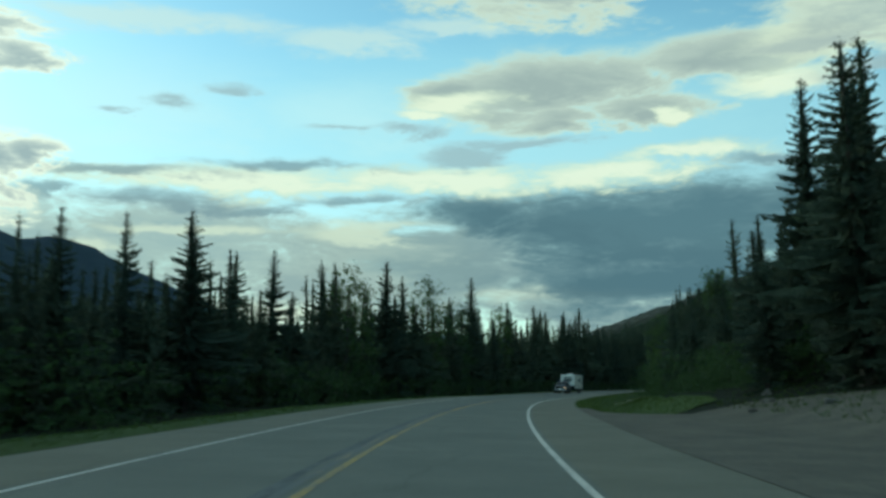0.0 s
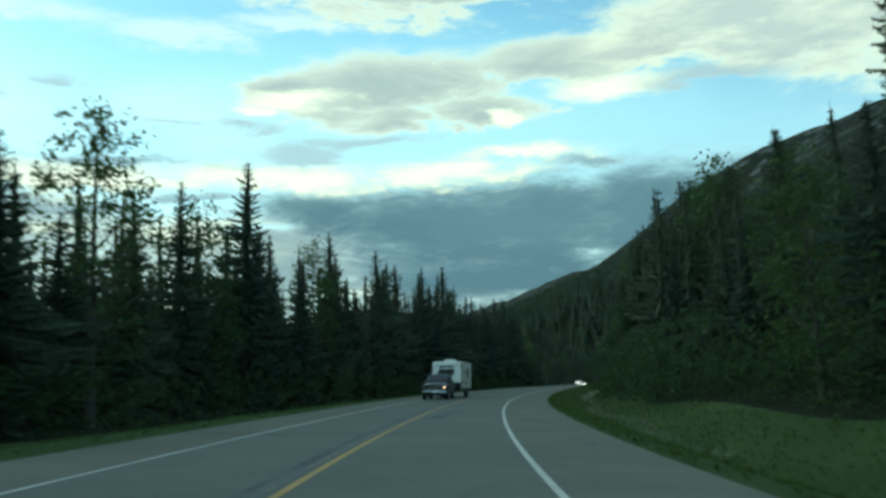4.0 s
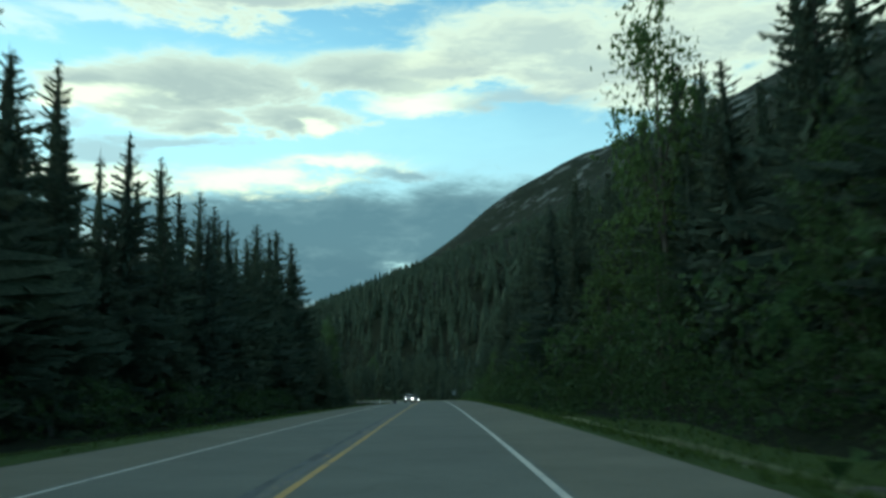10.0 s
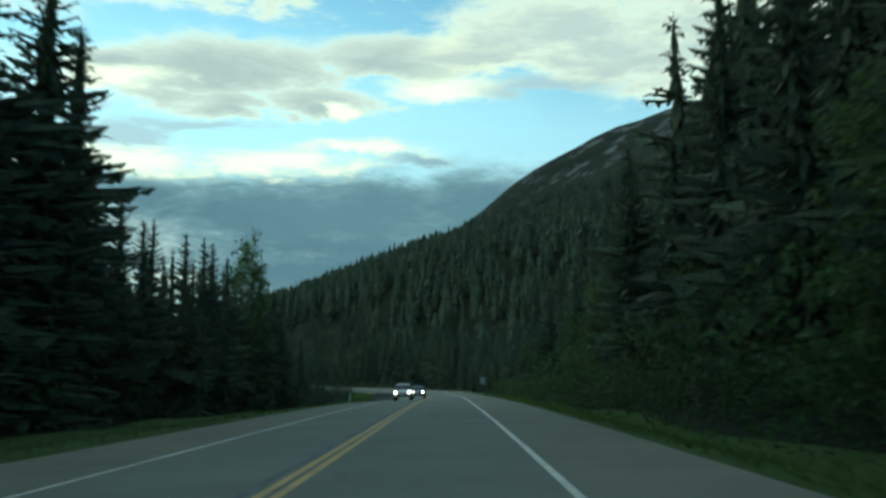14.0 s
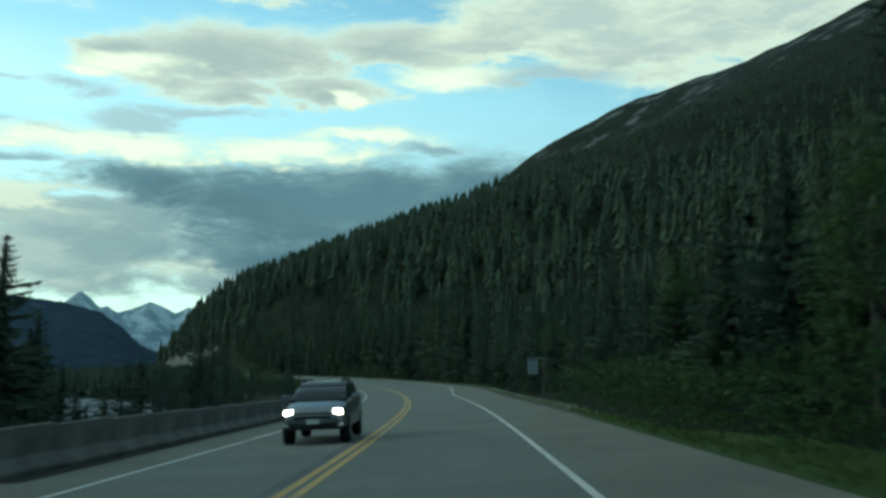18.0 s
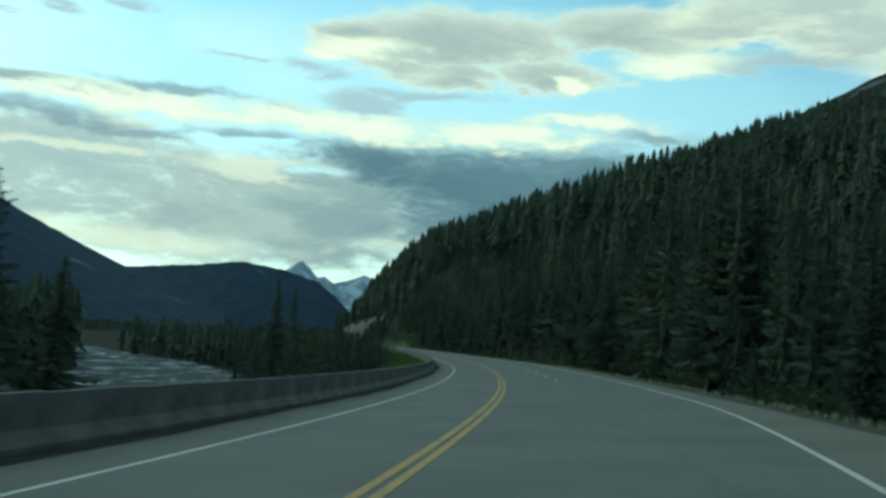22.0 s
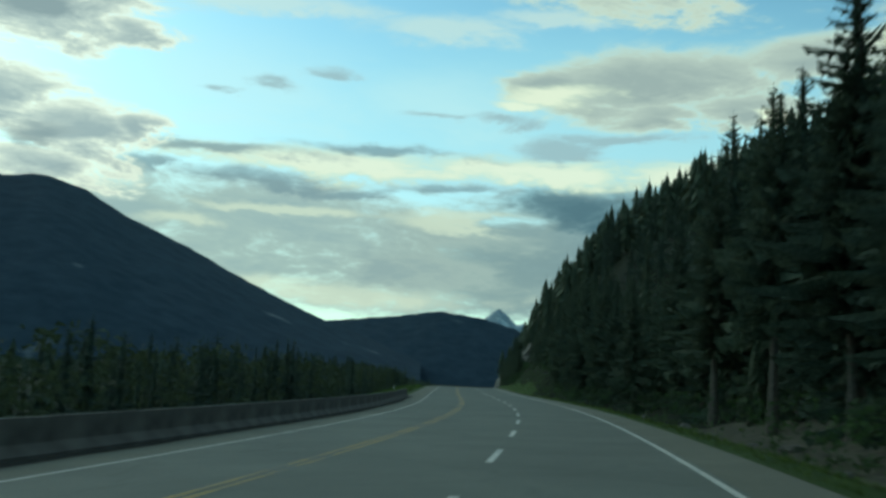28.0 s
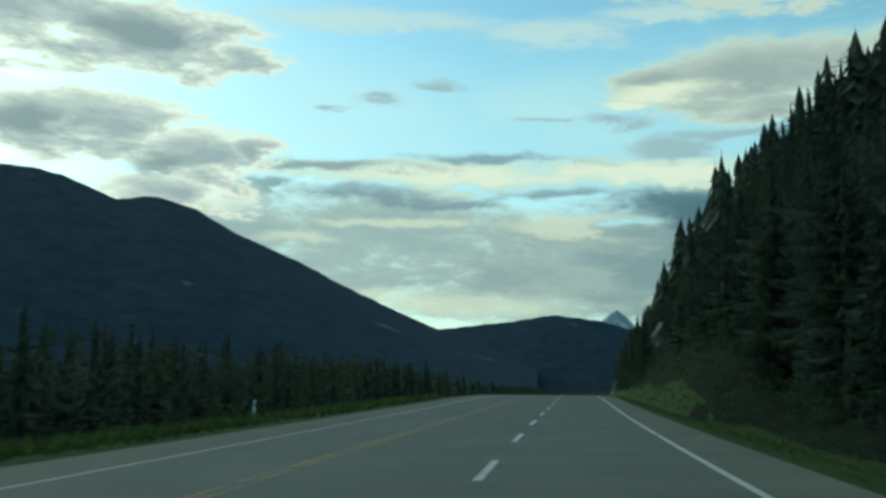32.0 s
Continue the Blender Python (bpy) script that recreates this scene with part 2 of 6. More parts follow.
def noise_node(nt, scale, detail=4, rough=0.6, coord="Object", stretch=None, dist=0.0):
    tc = nt.nodes.new("ShaderNodeTexCoord")
    src = position(nt) if coord == "World" else tc.outputs[coord]
    if stretch:
        mp = nt.nodes.new("ShaderNodeMapping")
        mp.inputs["Scale"].default_value = stretch
        nt.links.new(src, mp.inputs[0])
        src = mp.outputs[0]
    n = nt.nodes.new("ShaderNodeTexNoise")
    for k, v in (("Scale", scale), ("Detail", detail), ("Roughness", rough), ("Distortion", dist)):
        n.inputs[k].default_value = v
    nt.links.new(src, n.inputs["Vector"])
    return n.outputs["Fac"]


def position(nt):
    return nt.nodes.new("ShaderNodeNewGeometry").outputs["Position"]


def ramp(nt, fac, stops):
    r = nt.nodes.new("ShaderNodeValToRGB")
    els = r.color_ramp.elements
    while len(els) < len(stops):
        els.new(0.5)
    for e, (p, c) in zip(els, stops):
        e.position, e.color = p, (*c, 1)
    nt.links.new(fac, r.inputs[0])
    return r.outputs[0]


def mixc(nt, fac, a, b, mode="MIX"):
    n = nt.nodes.new("ShaderNodeMix")
    n.data_type, n.blend_type = "RGBA", mode
    for sock, v in ((n.inputs[0], fac), (n.inputs[6], a), (n.inputs[7], b)):
        if isinstance(v, (int, float)):
            sock.default_value = v
        elif isinstance(v, tuple):
            sock.default_value = (*v, 1)
        else:
            nt.links.new(v, sock)
    return n.outputs[2]


def bump(nt, b, height, strength=0.3, dist=0.02):
    n = nt.nodes.new("ShaderNodeBump")
    n.inputs["Strength"].default_value, n.inputs["Distance"].default_value = strength, dist
    nt.links.new(height, n.inputs["Height"])
    nt.links.new(n.outputs[0], b.inputs["Normal"])


def plain(c, rough=0.6, metal=0.0, vary=0.12, scale=3.0, spec=0.4, bumpy=0.0):
    """A single-coloured surface with faint mottling."""
    def build(nt, b):
        f = noise_node(nt, scale, 5)
        nt.links.new(ramp(nt, f, [(0.3, tuple(v * (1 - vary) for v in c)), (0.7, tuple(min(1, v * (1 + vary)) for v in c))]), b.inputs["Base Color"])
        b.inputs["Metallic"].default_value = metal
        if bumpy:
            bump(nt, b, f, bumpy)
    return build


def asphalt_nodes(nt, b, tint=(1.0, 1.0, 1.0)):
    fine = noise_node(nt, 55, 3, 0.7, "World")
    patch = noise_node(nt, 0.35, 5, 0.6, "World")
    c = ramp(nt, fine, [(0.25, (0.102, 0.102, 0.082)), (0.55, (0.164, 0.165, 0.133)), (0.85, (0.275, 0.272, 0.225))])
    p = ramp(nt, patch, [(0.3, tuple(0.80 * v for v in tint)), (0.7, tuple(1.08 * v for v in tint))])
    c = mixc(nt, 1.0, c, p, "MULTIPLY")
    # tar-sealed cracks
    v = nt.nodes.new("ShaderNodeTexVoronoi")
    v.feature = "DISTANCE_TO_EDGE"
    v.inputs["Scale"].default_value = 0.16
    ns = nt.nodes.new("ShaderNodeTexNoise")
    ns.inputs["Scale"].default_value = 0.8
    add = nt.nodes.new("ShaderNodeVectorMath")
    add.operation = "ADD"
    pos = position(nt)
    nt.links.new(pos, ns.inputs["Vector"])
    nt.links.new(pos, add.inputs[0])
    nt.links.new(ns.outputs["Color"], add.inputs[1])
    nt.links.new(add.outputs[0], v.inputs["Vector"])
    crack = ramp(nt, v.outputs["Distance"], [(0.0, (0.55, 0.55, 0.55)), (0.012, (1, 1, 1))])
    c = mixc(nt, 0.35, c, mixc(nt, 1.0, c, crack, "MULTIPLY"))
    nt.links.new(c, b.inputs["Base Color"])
    bump(nt, b, fine, 0.25, 0.01)


def paint_nodes(c, hole):
    def build(nt, b):
        f = noise_node(nt, 9, 6, 0.75, "World")
        g = noise_node(nt, 0.6, 4, 0.6, "World")
        mask = nt.nodes.new("ShaderNodeMath")
        mask.operation = "MULTIPLY_ADD"
        nt.links.new(g, mask.inputs[0])
        mask.inputs[1].default_value = 0.5
        nt.links.new(f, mask.inputs[2])
        wear = ramp(nt, mask.outputs[0], [(hole, (0, 0, 0)), (hole + 0.16, (1, 1, 1))])
        nt.links.new(mixc(nt, wear, (0.11, 0.115, 0.11), c), b.inputs["Base Color"])
    return build


def ground_nodes(nt, b):
    """Needle litter, moss and low brush; bare rock shows high on the mountain."""
    a = noise_node(nt, 0.05, 6, 0.6, "World")
    f = noise_node(nt, 1.6, 6, 0.7, "World")
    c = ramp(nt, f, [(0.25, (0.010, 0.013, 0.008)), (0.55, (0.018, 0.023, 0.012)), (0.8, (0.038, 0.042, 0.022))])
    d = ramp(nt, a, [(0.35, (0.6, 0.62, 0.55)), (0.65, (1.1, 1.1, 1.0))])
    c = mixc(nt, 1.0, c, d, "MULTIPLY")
    sep = nt.nodes.new("ShaderNodeSeparateXYZ")
    nt.links.new(position(nt), sep.inputs[0])
    hi = nt.nodes.new("ShaderNodeMapRange")
    hi.inputs[1].default_value, hi.inputs[2].default_value = 110, 260
    nt.links.new(sep.outputs[2], hi.inputs[0])
    rk = noise_node(nt, 0.03, 8, 0.7, "World", (1, 1, 0.5))
    m = nt.nodes.new("ShaderNodeMath")
    m.operation = "MULTIPLY_ADD"
    nt.links.new(hi.outputs[0], m.inputs[0])
    m.inputs[1].default_value = 0.20
    nt.links.new(rk, m.inputs[2])
    c = mixc(nt, ramp(nt, m.outputs[0], [(0.72, (0, 0, 0)), (0.79, (1, 1, 1))]), c, (0.12, 0.125, 0.115))
    nt.links.new(c, b.inputs["Base Color"])
    bump(nt, b, f, 0.8, 0.15)


def grass_ground_nodes(nt, b):
    a = noise_node(nt, 0.25, 6, 0.6, "World")
    f = noise_node(nt, 7.0, 6, 0.75, "World")
    c = ramp(nt, f, [(0.25, (0.042, 0.062, 0.020)), (0.55, (0.068, 0.102, 0.031)), (0.8, (0.115, 0.146, 0.056))])
    d = ramp(nt, a, [(0.3, (0.7, 0.8, 0.7)), (0.6, (1.0, 1.0, 1.0)), (0.78, (1.25, 1.12, 0.95))])
    nt.links.new(mixc(nt, 1.0, c, d, "MULTIPLY"), b.inputs["Base Color"])
    bump(nt, b, f, 0.9, 0.08)


def gravel_nodes(nt, b):
    v = nt.nodes.new("ShaderNodeTexVoronoi")
    v.inputs["Scale"].default_value = 14
    nt.links.new(position(nt), v.inputs["Vector"])
    a = noise_node(nt, 0.5, 5, 0.6, "World")
    c = ramp(nt, v.outputs["Distance"], [(0.0, (0.215, 0.190, 0.155)), (0.7, (0.115, 0.103, 0.085))])
    d = ramp(nt, a, [(0.3, (0.7, 0.7, 0.68)), (0.7, (1.15, 1.12, 1.05))])
    nt.links.new(mixc(nt, 1.0, c, d, "MULTIPLY"), b.inputs["Base Color"])
    bump(nt, b, v.outputs["Distance"], 0.6, 0.03)


def rock_nodes(nt, b):
    a = noise_node(nt, 0.35, 8, 0.65, "World", (1, 1, 0.5))
    f = noise_node(nt, 2.5, 6, 0.7, "World")
    c = ramp(nt, a, [(0.3, (0.085, 0.080, 0.068)), (0.5, (0.20, 0.178, 0.148)), (0.7, (0.30, 0.275, 0.235))])
    nt.links.new(mixc(nt, 0.4, c, ramp(nt, f, [(0.3, (0.065, 0.062, 0.058)), (0.7, (0.31, 0.285, 0.25))])), b.inputs["Base Color"])
    bump(nt, b, f, 0.9, 0.4)


def water_nodes(nt, b):
    """Fast glacial river: milky grey-green with broken white water."""
    a = noise_node(nt, 0.22, 8, 0.7, "World", (1.0, 0.35, 1.0), 0.6)
    f = noise_node(nt, 1.4, 6, 0.7, "World", (1.0, 0.5, 1.0))
    c = ramp(nt, a, [(0.42, (0.014, 0.020, 0.018)), (0.53, (0.036, 0.046, 0.042)), (0.60, (0.38, 0.40, 0.38))])
    nt.links.new(c, b.inputs["Base Color"])
    bump(nt, b, f, 1.0, 0.5)


def leaf_nodes(dark, light, trans=0.25):
    def build(nt, b):
        oi = nt.nodes.new("ShaderNodeObjectInfo")
        gi = nt.nodes.new("ShaderNodeNewGeometry")
        f = noise_node(nt, 0.9, 4, 0.6, "World")
        add = nt.nodes.new("ShaderNodeMath")
        add.operation = "MULTIPLY_ADD"
        nt.links.new(gi.outputs["Random Per Island"], add.inputs[0])
        add.inputs[1].default_value = 0.35
        nt.links.new(f, add.inputs[2])
        c = ramp(nt, add.outputs[0], [(0.3, dark), (0.95, light)])
        v = ramp(nt, oi.outputs["Random"], [(0.0, (0.75, 0.8, 0.8)), (1.0, (1.2, 1.15, 1.0))])
        c = mixc(nt, 1.0, c, v, "MULTIPLY")
        grain = noise_node(nt, 11.0, 3, 0.7, "World")
        c = mixc(nt, 1.0, c, ramp(nt, grain, [(0.35, (0.35, 0.38, 0.36)), (0.62, (1.25, 1.25, 1.2))]), "MULTIPLY")
        nt.links.new(c, b.inputs["Base Color"])
        bump(nt, b, grain, 1.0, 0.12)
        if trans:
            t = nt.nodes.new("ShaderNodeBsdfTranslucent")
            nt.links.new(c, t.inputs[0])
            ms = nt.nodes.new("ShaderNodeMixShader")
            ms.inputs[0].default_value = trans
            nt.links.new(b.outputs[0], ms.inputs[1])
            nt.links.new(t.outputs[0], ms.inputs[2])
            nt.links.new(ms.outputs[0], nt.nodes["Material Output"].inputs[0])
    return build


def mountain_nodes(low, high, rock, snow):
    """Wooded slopes with rock and, high up, old snow; distance haze is mixed into the colours."""
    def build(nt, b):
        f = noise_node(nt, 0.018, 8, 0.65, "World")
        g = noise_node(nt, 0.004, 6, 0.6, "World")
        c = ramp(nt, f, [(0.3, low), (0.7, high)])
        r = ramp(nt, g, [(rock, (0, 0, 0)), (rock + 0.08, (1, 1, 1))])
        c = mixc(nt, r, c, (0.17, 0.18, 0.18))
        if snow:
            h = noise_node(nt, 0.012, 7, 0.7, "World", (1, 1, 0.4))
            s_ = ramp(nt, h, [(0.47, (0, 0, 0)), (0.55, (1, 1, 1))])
            # rock and snow drawn towards blue-grey: painted haze lowers their contrast
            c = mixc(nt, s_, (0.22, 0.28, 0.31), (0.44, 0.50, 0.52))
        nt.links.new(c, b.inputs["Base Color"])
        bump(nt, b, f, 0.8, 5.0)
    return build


M_ASPHALT = material("asphalt", asphalt_nodes, 0.85, 0.25)
M_SHOULDER = material("dusty_asphalt", lambda nt, b: asphalt_nodes(nt, b, (1.14, 1.06, 0.98)), 0.9, 0.2)
M_WHITE = material("white_road_paint", paint_nodes((0.60, 0.55, 0.47), 0.56), 0.6)
M_YELLOW = material("yellow_road_paint", paint_nodes((0.47, 0.26, 0.045), 0.57), 0.6)
M_WORN = material("worn_yellow_paint", paint_nodes((0.44, 0.27, 0.07), 0.80), 0.7)
M_DULL = material("dull_yellow_paint", paint_nodes((0.43, 0.25, 0.05), 0.61), 0.7)
M_FADED = material("faded_yellow_paint", paint_nodes((0.38, 0.245, 0.065), 0.66), 0.7)
M_TAR = material("tar_seam", paint_nodes((0.045, 0.045, 0.043), 0.66), 0.7)
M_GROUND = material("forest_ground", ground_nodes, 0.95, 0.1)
M_SPRUCE = material("spruce_needles", leaf_nodes((0.067, 0.089, 0.068), (0.106, 0.136, 0.100), 0.25), 0.7, 0.15)
M_LEAF = material("broad_leaves", leaf_nodes((0.052, 0.092, 0.036), (0.120, 0.190, 0.070), 0.4), 0.6, 0.2)
M_SCRUB = material("river_scrub", leaf_nodes((0.044, 0.062, 0.036), (0.088, 0.112, 0.062), 0.35), 0.65, 0.15)
M_GRASS = material("verge_grass", leaf_nodes((0.080, 0.130, 0.034), (0.150, 0.215, 0.068), 0.45), 0.7, 0.15)
M_BARK = material("bark", plain((0.10, 0.085, 0.07), 0.9, vary=0.4, scale=6, bumpy=0.6), 0.9, 0.1)
# the blue of these far slopes is air haze painted into the base colour
M_FAR = material("hazed_wooded_mountain", mountain_nodes((0.020, 0.036, 0.050), (0.036, 0.058, 0.076), 0.66, False), 0.95, 0.05)
M_SNOW = material("hazed_snowy_mountain", mountain_nodes((0.02, 0.03, 0.04), (0.04, 0.05, 0.06), 0.6, True), 0.9, 0.1)
M_VERGE = material("grass_verge", grass_ground_nodes, 0.95, 0.1)
M_GRAVEL = material("gravel", gravel_nodes, 0.95, 0.15)
M_TRASH = material("swept_grit", plain((0.040, 0.037, 0.030), 0.95, 0, 0.45, 3.0, bumpy=0.5), 0.95, 0.1)
M_DIRT = material("dirt_verge", plain((0.085, 0.078, 0.055), 0.95, 0, 0.45, 2.0, bumpy=0.5), 0.95, 0.1)
M_ROCK = material("blasted_rock", rock_nodes, 0.95, 0.15)
M_WATER = material("river_water", water_nodes, 0.65, 0.15)
M_DRY = material("dry_grass", leaf_nodes((0.26, 0.27, 0.17), (0.52, 0.52, 0.38), 0.2), 0.8, 0.1)
M_CONCRETE = material("weathered_concrete", plain((0.128, 0.118, 0.101), 0.9, vary=0.40, scale=1.4, bumpy=0.3), 0.9, 0.2)

# ---------------------------------------------------------------- the road's line
KAPPA = [-2, -2.03, -2.17, -1.62, -1.6, -2.11, -1.12, -1.85, -2.76, -0.92, 0.29, 0.14, -0.18, 0.17, 0.24, -0.15, -0.2, 0.67, 1.48, 1.31, 1.56, 1.97, 1.26, 1.63, 2, 1.13, 1.71, 2.17, 1.18, -0.37, -0.28, 0.11, 0.22, 0.01, -0.26, -0.48, -0.42, -0.21, -0.01, -0]
GRADE = [1.17, 0.97, 0.01, 0.52, 0.55, 0.04, -0.44, -1.55, -1.02, -0.37, -0.06, 0.05, 0.26, 0.94, -1.17, -1.6, -1.6]
BANK = [2.68, 2.75, 4.25, 3.55, 1.33, -1.07, -2.09, -3.44, -5.91, -6.2, -6.53, -4.63, -3.95, -2.09, -1.47, -1.06, -0.93]
STEP = 2.0
S = np.arange(-30, 1100, STEP)
_k = np.interp(S, np.arange(len(KAPPA)) * 25.0 - 30, KAPPA) * 1e-3
PSI = np.concatenate([[0], np.cumsum(_k)[:-1]]) * STEP
_i0 = int(np.argmin(abs(S)))
PSI = PSI - PSI[_i0] + radians(8.48)
RX, RY = np.cumsum(-np.sin(PSI)) * STEP, np.cumsum(np.cos(PSI)) * STEP
RX, RY = RX - RX[_i0], RY - RY[_i0]
RZ = np.cumsum(np.interp(S, np.arange(len(GRADE)) * 60.0 - 30, GRADE) * 1e-2) * STEP
RZ = RZ - RZ[_i0]
RB = np.interp(S, np.arange(len(BANK)) * 60.0 - 30, BANK) * 1e-2


def smooth(a, b, v):
    t = np.clip((v - a) / (b - a), 0, 1)
    return t * t * (3 - 2 * t)


def on_road(s, u, up=0.0):
    """World points at the distance s along the road and u to the right of its yellow line, on the banked carriageway's plane."""
    s, u = np.broadcast_arrays(np.asarray(s, float), np.asarray(u, float))
    p = np.interp(s, S, PSI)
    z = np.interp(s, S, RZ) - np.clip(u, -9, 11) * np.interp(s, S, RB)
    return np.stack([np.interp(s, S, RX) + u * np.cos(p), np.interp(s, S, RY) + u * np.sin(p), z + up], -1)


def pave_left(s):
    s = np.asarray(s, float)
    return -5.75 - 0.35 * smooth(130, 190, s) + 0.5 * smooth(370, 395, s)


def pave_right(s):
    return 6.4 + 2.0 * smooth(430, 480, np.asarray(s, float))


def line_right(s):
    return 3.65 + 3.32 * smooth(442, 496, np.asarray(s, float))


def wobble(x, y, scale, seed=0.0):
    """Cheap smooth noise in -1..1."""
    a = np.sin(x * 1.3 / scale + seed) * np.cos(y * 1.1 / scale + seed * 2.1)
    b = np.sin(x * 2.9 / scale + y * 1.7 / scale + seed * 3.3)
    c = np.cos(x * 5.3 / scale - y * 4.1 / scale + seed * 0.7)
    return (a + 0.6 * b + 0.35 * c) / 1.95


def ground_height(x, y, s, u):
    """The land: verges and ditch, wooded flats, the river valley on one side and the mountainside on the other."""
    p = on_road(s, np.clip(u, -9, 11))[..., 2]
    r = np.maximum(u - pave_right(s), 0)
    l = np.maximum(pave_left(s) - u, 0)
    z = p - 0.06
    # right-hand verge, ditch and bank
    pull = smooth(8, 14, s) * (1 - smooth(46, 56, s))
    z = z + (1 - pull) * (0.9 * smooth(3.0, 8, r) - 0.7 * smooth(0.3, 3.0, r))
    z = z + np.where(r > 6, 0.20 * np.minimum(r - 6, 60), 0)
    w = (x - 60) * 0.985 + (y - 600) * 0.174
    w = w + 22 * smooth(680, 960, y)
    foot = 46 - 40 * smooth(600, 760, y)
    hill = np.minimum(1.0 * (w - foot), -8 + 24 * smooth(620, 780, y) - 14 * smooth(1000, 1300, y) + 0.452 * w - 0.05 * np.maximum(w - 190, 0) + 0.22 * np.maximum(w - 330, 0)) + 7 * wobble(x, y, 130, 1.0) * smooth(40, 260, w) + 3 * wobble(x, y, 45, 4.0) * smooth(40, 200, w)
    hill = hill * (1 - 0.25 * smooth(1450, 2000, y))
    # the bare shoulder below the crest, and swells on the lower slopes
    hill = hill + 24 * np.exp(-((x - 450) / 130) ** 2 - ((y - 1510) / 140) ** 2) - 9 * np.exp(-((x - 620) / 90) ** 2 - ((y - 1220) / 130) ** 2)
    hill = hill + 4 * np.exp(-((u - 130) / 70) ** 2 - ((y - 930) / 130) ** 2) - 5 * np.exp(-((u - 45) / 30) ** 2 - ((y - 750) / 60) ** 2) + 6 * np.exp(-((u - 40) / 25) ** 2 - ((y - 980) / 100) ** 2)
    hill = np.minimum(hill, 1.3 * (u - 11.5))
    crest = 362 - 0.35 * (w - 700) + 22 * wobble(x, y, 190, 2.0)
    hill = np.minimum(hill, crest)
    z = np.where(u > 0, np.maximum(z, p + hill), z)
    # left-hand side: forest flat, then the river's valley
    z = z - 0.5 * smooth(0.5, 6, l)
    valley = smooth(350, 420, s)
    z = z - valley * 7.2 * smooth(3, 30, l) - (1 - valley) * 2.0 * smooth(10, 60, l)
    z = z + 0.25 * wobble(x, y, 9, 5.0) * smooth(2, 10, np.maximum(r, l))
    return z


def land_point(s, u):
    """World points of the land at s, u; far out the cross-lines all run one way, so that they never meet."""
    s, u = np.broadcast_arrays(np.asarray(s, float), np.asarray(u, float))
    p = np.interp(s, S, PSI)
    n = np.clip(u, -70, 70)
    x = np.interp(s, S, RX) + n * np.cos(p) + (u - n) * 0.9986
    y = np.interp(s, S, RY) + n * np.sin(p) - (u - n) * 0.0523
    beyond = np.maximum(s - S[-1], 0) + np.minimum(s - S[0], 0)
    x, y = x - np.sin(0.05) * beyond, y + beyond
    return np.stack([x, y, ground_height(x, y, np.clip(s, S[0], S[-1]), u)], -1)


# ---------------------------------------------------------------- mesh helpers


def mesh_object(name, verts, faces, mat, parent=None, smooth_faces=False):
    me = bpy.data.meshes.new(name)
    verts = np.asarray(verts, np.float32).reshape(-1, 3)
    faces = np.asarray(faces, np.int32)
    n, k = faces.shape
    me.vertices.add(len(verts))
    me.vertices.foreach_set("co", verts.ravel())
    me.loops.add(n * k)
    me.loops.foreach_set("vertex_index", faces.ravel())
    me.polygons.add(n)
    me.polygons.foreach_set("loop_start", np.arange(0, n * k, k, dtype=np.int32))
    me.polygons.foreach_set("use_smooth", np.full(n, smooth_faces))
    me.update(calc_edges=True)
    me.validate()
    me.materials.append(mat)
    ob = new(name, me)
    ob.parent = parent
    return ob


def grid_faces(rows, cols):
    i = np.arange(rows - 1)[:, None] * cols + np.arange(cols - 1)[None]
    i = i.ravel()
    return np.stack([i, i + 1, i + cols + 1, i + cols], -1)


def strip(name, s0, s1, u0, u1, up, mat, step=2.0, thick=0.0):
    """A ribbon along the road between two offsets (numbers or functions of s)."""
    s = np.arange(s0, s1 + 1e-6, step) if (s1 - s0) > step else np.array([s0, s1])
    a = u0(s) if callable(u0) else np.full(len(s), u0)
    b = u1(s) if callable(u1) else np.full(len(s), u1)
    v = np.stack([on_road(s, a, up), on_road(s, b, up)], 1)
    return mesh_object(name, v.reshape(-1, 3), grid_faces(len(s), 2), mat)


# ---------------------------------------------------------------- ground and road
_u = np.concatenate([-np.geomspace(4800, 80, 26), np.linspace(-70, -13, 20), np.linspace(-11, 13, 25), np.linspace(15, 70, 24), np.geomspace(78, 3200, 60)])
_s = np.concatenate([-np.geomspace(4000, 60, 14), np.arange(-30, 1000, 6.0), np.geomspace(1010, 5500, 60)])
_P = land_point(_s[:, None], _u[None, :])
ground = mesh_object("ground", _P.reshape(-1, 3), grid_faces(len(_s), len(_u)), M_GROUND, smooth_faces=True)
tagged(ground, "grassy verges, forest floor and wooded mountainside", "ground", kind="structure")

rs = np.arange(-30, 1090, 2.0)
_c = np.linspace(0, 1, 9)
_uu = pave_left(rs)[:, None] * (1 - _c) + pave_right(rs)[:, None] * _c
_v = on_road(rs[:, None], _uu)
road = mesh_object("road", _v.reshape(-1, 3), grid_faces(len(rs), 9), M_ASPHALT, smooth_faces=True)
tagged(road, "worn grey asphalt two-lane mountain highway", "road", kind="structure")

